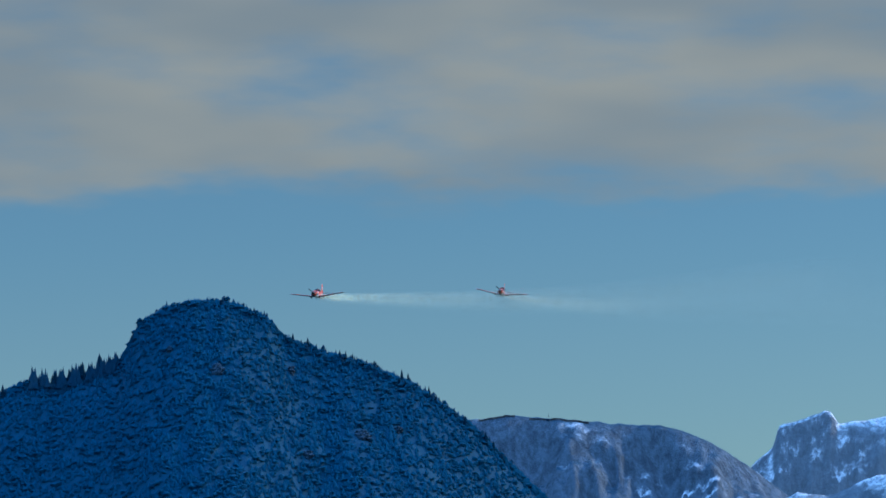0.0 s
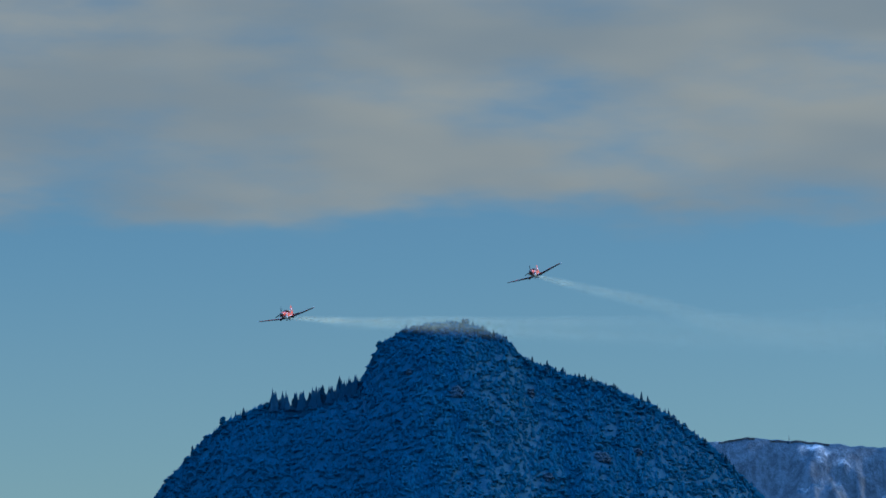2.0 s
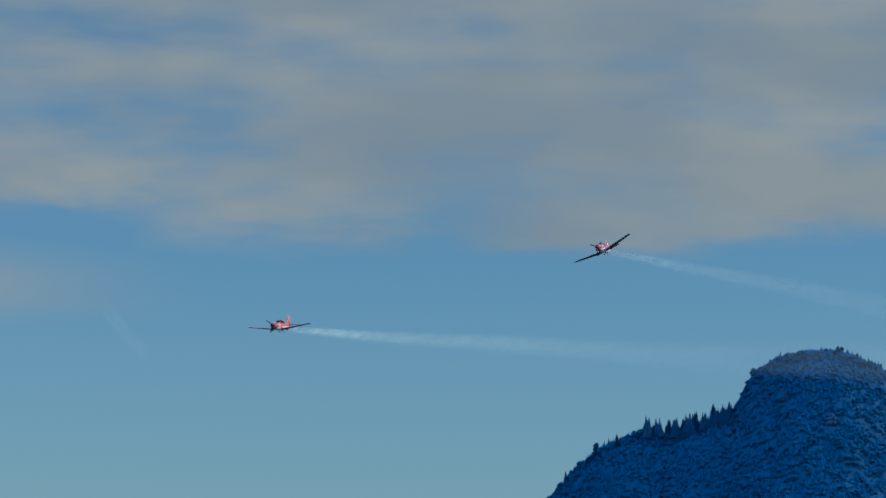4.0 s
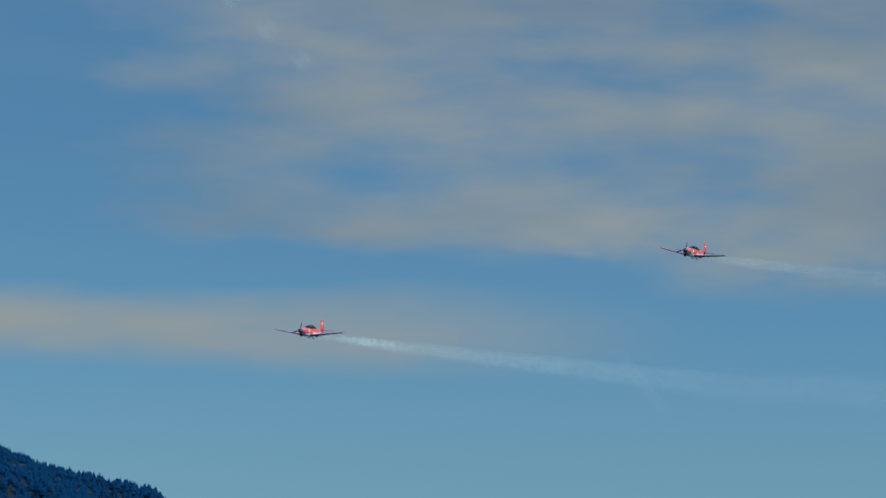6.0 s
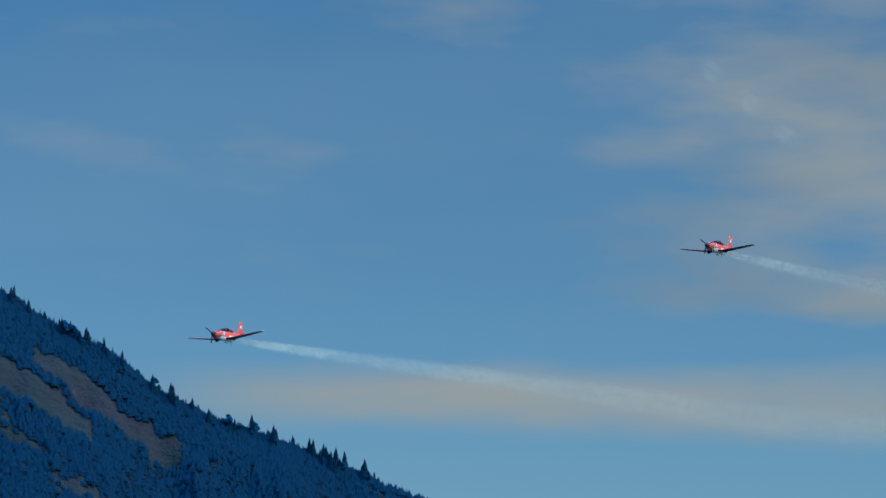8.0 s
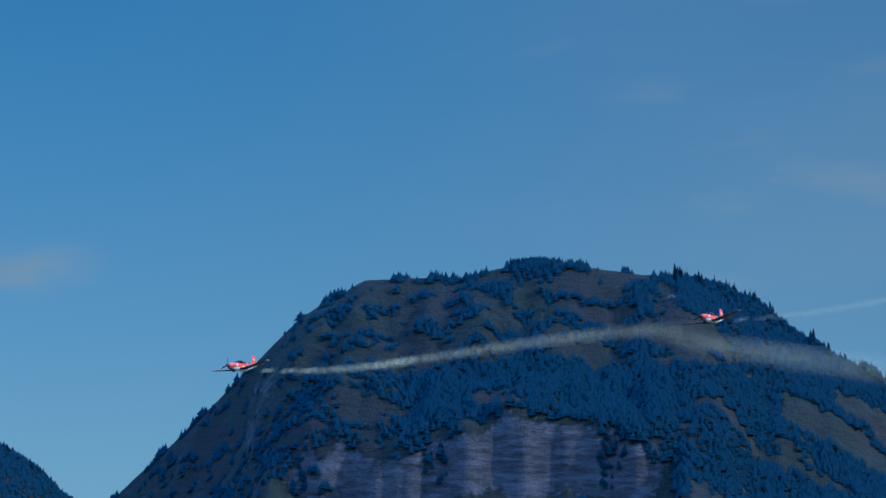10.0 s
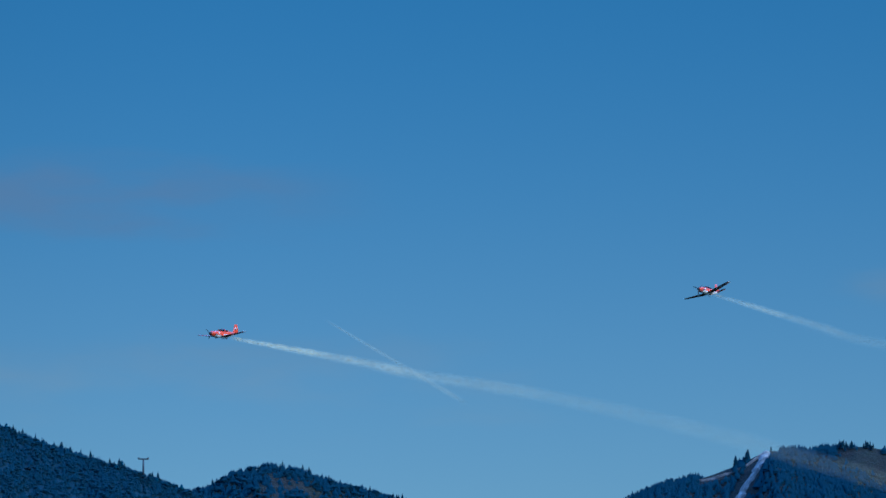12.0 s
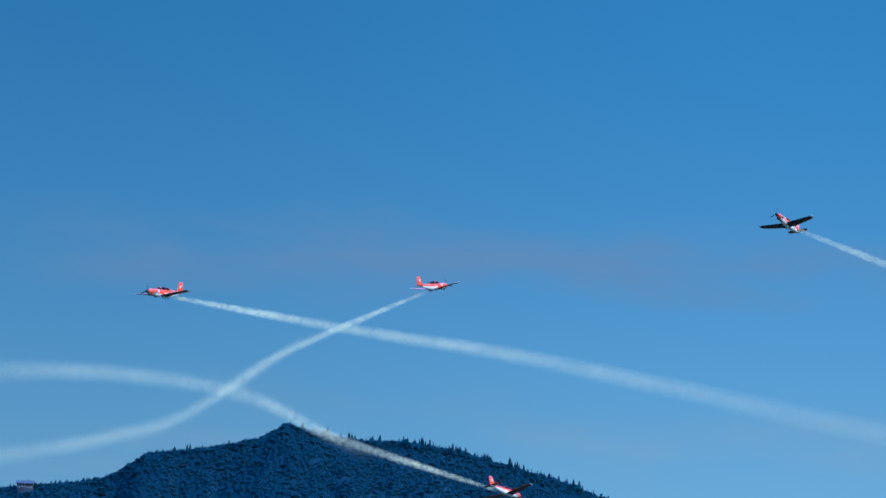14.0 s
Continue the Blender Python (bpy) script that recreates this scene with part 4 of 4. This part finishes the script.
FLIGHT_WINGMAN = [
    (-7, -9.730, 5.780, 1000.0, 4.0, -1.0, 0.0),
    (-5, -8.050, 5.690, 940.0, 4.0, -1.0, 0.0),
    (-3, -6.210, 5.590, 890.0, 4.0, -1.0, 0.0),
    (-2, -5.280, 5.560, 870.0, 4.0, -1.0, 0.0),
    (-1, -4.360, 5.550, 845.0, 4.0, -1.0, 0.0),
    (0, -3.493, 5.630, 819.7, 4.0, -1.5, -7.0),
    (0.5, -2.900, 5.731, 802.1, 6.0, -1.5, 3.0),
    (1, -2.212, 5.899, 785.2, 8.0, -1.6, 8.0),
    (1.5, -1.521, 6.029, 769.0, 10.0, -1.6, 14.0),
    (2, -0.683, 6.197, 750.9, 11.0, -1.6, 19.0),
    (2.5, 0.162, 6.357, 733.7, 12.0, -1.6, 22.0),
    (3, 1.159, 6.528, 717.2, 13.0, -1.7, 22.0),
    (3.5, 2.232, 6.691, 700.4, 13.8, -1.7, 27.0),
    (4, 3.497, 6.889, 684.3, 14.7, -1.7, 26.0),
    (4.2, 4.020, 6.921, 678.1, 15.0, -1.7, 24.0),
    (6.3, 10.178, 7.489, 598.6, 17.7, -1.9, -14.0),
    (6.5, 10.823, 7.557, 592.0, 18.0, -1.9, -17.0),
    (7, 12.426, 7.807, 576.0, 18.8, -1.9, -17.0),
    (7.5, 13.933, 8.068, 560.8, 19.5, -1.9, -3.0),
    (8, 15.610, 8.390, 550.5, 20.0, -1.9, 1.0),
    (8.5, 17.254, 8.740, 540.5, 20.5, -2.0, 3.0),
    (9, 19.561, 8.875, 565.1, 21.0, -2.0, 3.0),
    (9.2, 20.508, 8.867, 592.0, 21.3, -1.9, 5.0),
    (10.2, 28.300, 7.600, 705.0, 23.1, -1.4, 11.2),
    (10.8, 34.200, 7.300, 800.0, 24.1, -1.1, 14.9),
    (11.3, 37.593, 7.733, 888.0, 25.0, -0.8, 18.0),
    (11.5, 38.144, 7.898, 874.1, 25.2, -0.8, 17.0),
    (12, 39.693, 8.349, 841.3, 25.8, -0.5, 16.0),
    (12.5, 41.210, 8.752, 810.8, 26.4, -0.2, 14.0),
    (13, 43.032, 9.203, 785.2, 27.0, 0.5, 12.5),
    (13.5, 44.772, 9.581, 769.0, 27.0, 5.0, 10.0),
    (14, 46.836, 10.280, 753.5, 26.0, 12.5, 8.0),
]
FLIGHT_RISER = [
    (-4, 91.710, 6.000, 1100.0, -120.0, 0.0, 0.0),
    (0, 85.370, 6.200, 1080.0, -120.0, 0.0, 0.0),
    (6, 74.080, 6.300, 1060.0, -120.0, 0.0, 0.0),
    (11, 63.434, 6.467, 690.0, -120.0, 0.0, 0.0),
    (12, 59.400, 6.771, 706.7, -125.3, 4.0, -2.0),
    (12.5, 57.348, 6.913, 715.0, -128.0, 6.0, -3.0),
    (13, 55.296, 7.390, 730.0, -134.0, 12.0, -4.5),
    (13.2, 54.505, 7.823, 736.0, -136.4, 14.4, -5.1),
    (13.5, 53.700, 8.356, 745.0, -140.0, 18.0, -6.0),
    (14, 51.670, 9.286, 765.0, -147.0, 12.0, -3.0),
]
FLIGHT_DIVER = [
    (-4, 91.71, 6.0, 1100, -110, 0, 0),
    (0, 85.37, 6.2, 1080, -110, 0, 0),
    (6, 74.08, 6.3, 1060, -110, 0, 0),
    (11, 63.477, 7.066, 700.0, -110.0, 6.0, 0.0),
    (12, 59.305, 7.727, 713.3, -120.0, 2.0, -4.0),
    (12.5, 57.178, 8.029, 720.0, -125.0, 0.0, -6.0),
    (13, 55.013, 7.939, 735.0, -135.0, -6.0, -10.0),
    (13.2, 53.919, 7.680, 741.0, -139.0, -8.4, -11.6),
    (13.5, 52.942, 7.250, 750.0, -145.0, -8.0, -14.0),
    (14, 50.573, 6.535, 770.0, -146.0, -3.5, -13.0),
]


def spline(rows, t):
    """The row's values at t, gliding through all rows."""
    ts = [r[0] for r in rows]
    i = min(max(int(np.searchsorted(ts, t)) - 1, 0), len(rows) - 2)
    h = ts[i + 1] - ts[i]
    f = (t - ts[i]) / h
    out = []
    for k in range(1, len(rows[0])):
        v0, v1 = rows[i][k], rows[i + 1][k]
        d = (v1 - v0) / h
        m0 = (v1 - rows[i - 1][k]) / (ts[i + 1] - ts[i - 1]) if i else d
        m1 = (rows[i + 2][k] - v0) / (ts[i + 2] - ts[i]) if i + 2 < len(rows) else d
        a, b = f * f, f * f * f
        out.append((2 * b - 3 * a + 1) * v0 + (b - 2 * a + f) * h * m0 + (3 * a - 2 * b) * v1 + (b - a) * h * m1)
    return out


def air_point(az, el, dist):
    a, e = radians(az), radians(el)
    return Vector(EYE) + Vector((-math.sin(a) * math.cos(e), math.cos(a) * math.cos(e), math.sin(e))) * dist


def flight_pose(rows, t):
    az, el, dist, turn, climb, bank = spline(rows, t)
    # turn 0: nose to the viewer; 90: nose to the viewer's left
    heading = az - 90 - turn
    return Matrix.Translation(air_point(az, el, dist)) @ pose(0, 0, 0, 0, 0, heading) @ pose(0, 0, 0, 0, -climb) @ pose(0, 0, 0, bank)


leader = make_aircraft()
wingman = copy_thing(leader, Matrix())
riser = copy_thing(leader, Matrix())
diver = copy_thing(leader, Matrix())
FLIGHTS = ((leader, FLIGHT_LEADER, 6.3), (wingman, FLIGHT_WINGMAN, 6.3), (riser, FLIGHT_RISER, 2.6), (diver, FLIGHT_DIVER, 2.6))
PUFF_STEP = 0.085


def puff_bm(radius, half, rng, shares=(1.0, 0.72, 0.42)):
    """A length of smoke: nested lumpy tubes along x, open at both ends, so that it thins out sideways."""
    bm = bmesh.new()
    for share in shares:
        ph = rng.uniform(0, 50)
        prev = None
        for i in range(11):
            x = half * (i / 5 - 1)
            ring = []
            for k in range(12):
                a = 6.28319 * k / 12
                r = radius * share * (1 + 0.36 * noise.noise((x * 0.55 / max(radius, 0.6) + ph, 2 * math.cos(a), 2 * math.sin(a))))
                ring.append(bm.verts.new((x, r * math.cos(a), r * math.sin(a))))
            if prev:
                for k in range(12):
                    bm.faces.new((prev[k], prev[(k + 1) % 12], ring[(k + 1) % 12], ring[k]))
            prev = ring
    return bm


def make_trail(length, seed, thick=1.0):
    """Smoke in rigid lengths, each following the aircraft's way with a delay of its own."""
    rng = random.Random(seed)
    root = tagged(new("smoke_trail"), "long thin white smoke trail drifting behind an aircraft", "smoke", "smoke trails")
    puffs = []
    delay = 0.05
    while delay < length:
        r = 0.30 + SMOKE_SPREAD * delay ** 0.85
        half = min(19.9, 1.0 + delay * 26.0)
        p = part("puff", puff_bm(r, half, rng, (1.0, 0.78, 0.56, 0.34) if delay < 1.5 else (1.0, 0.72, 0.42)), SMOKE, root)
        d = thick * SMOKE_DENSITY * (0.16 + 0.45 * math.exp(-delay / 1.0) + 1.3 * math.exp(-delay / 0.3)) * min(1.0, (length - delay) / 1.2 + 0.05)
        p.color = (d, half / 20.0, 0, 1)
        p.visible_shadow = False
        puffs.append((p, delay))
        delay += 0.04 if delay < 0.3 else PUFF_STEP if delay < 2.4 else 0.15
    return puffs


SMOKE_SPREAD, SMOKE_DENSITY = 1.05, 0.04
TRAILS = [(make_trail(length, i, (0.82, 0.42, 0.56, 0.66)[i]), rows) for i, (_, rows, length) in enumerate(FLIGHTS)]


def make_contrail(name, start, end, r0, r1, density, label, pieces=1, gap=0.0):
    """An old vapour trail high in the sky: soft lengths of a tube between two points."""
    rng = random.Random(name + label)
    root = tagged(new(name), label, "vapour trail")
    a, b = Vector(start), Vector(end)
    q = (b - a).to_track_quat("X", "Z").to_matrix().to_4x4()
    for i in range(pieces):
        f0, f1 = (i + gap / 2) / pieces, (i + 1 - gap / 2) / pieces
        p, e = a.lerp(b, f0), a.lerp(b, f1)
        half = (e - p).length / 2
        r = r0 + (r1 - r0) * (i + 0.5) / pieces
        bm = puff_bm(r, 9.0, rng)
        ob = part("vapour", bm, SMOKE, root)
        ob.matrix_basis = Matrix.Translation((p + e) / 2) @ q @ Matrix.Diagonal((half / 9.0 * (1.9 if pieces > 1 and not gap else 1), 1, 1, 1))
        ob.color = (density, 0.45, 0, 1)
        ob.visible_shadow = False


make_contrail("contrail", (-3423, 3440, 678), (-3323, 3552, 590), 1.2, 3.0, 0.03, "thin white vapour trail high in the clear sky", 6)
make_contrail("contrail", air_point(15.97, 11.0, 4850), air_point(14.45, 9.74, 4850), 11.0, 9.0, 0.04, "broken white vapour trail between clouds", 3, 0.35)
make_contrail("contrail", (-869, 4795, 510), (-823, 4809, 456), 7.0, 7.0, 0.022, "faint short vapour trail above the ridge", 2)


def motions():
    for thing, rows, _ in FLIGHTS:
        walk(thing, [(i * 0.25, flight_pose(rows, i * 0.25)) for i in range(57)])
        for child in thing.children:
            if child.name.startswith("propeller"):
                walk(child, [(i * 0.1, pose(4.25, 0, 0.02, 57 * i + 20)) for i in range(141)])
    for puffs, rows in TRAILS:
        # the leading pair's smoke sinks in the lee of the wooded mountain
        sag = 1.55 if rows is FLIGHT_LEADER else 1.3 if rows is FLIGHT_WINGMAN else 0.0
        for p, delay in puffs:
            keys = []
            for i in range(57):
                t = i * 0.25 - delay
                az, el, dist = spline(rows, t)[:3]
                fall = sag * math.exp(-((t - 10.2) / 0.45) ** 2) * min(delay / 1.2, 1.0)
                a = air_point(az, el - fall, dist)
                az, el, dist = spline(rows, t + 0.05)[:3]
                fall = sag * math.exp(-((t - 10.15) / 0.45) ** 2) * min(delay / 1.2, 1.0)
                b = air_point(az, el - fall, dist)
                way = (b - a).to_track_quat("X", "Z").to_matrix().to_4x4()
                keys.append((i * 0.25, Matrix.Translation(a + Vector((0, 0, -0.35 - 0.9 * delay))) @ way))
            walk(p, keys)


motions()
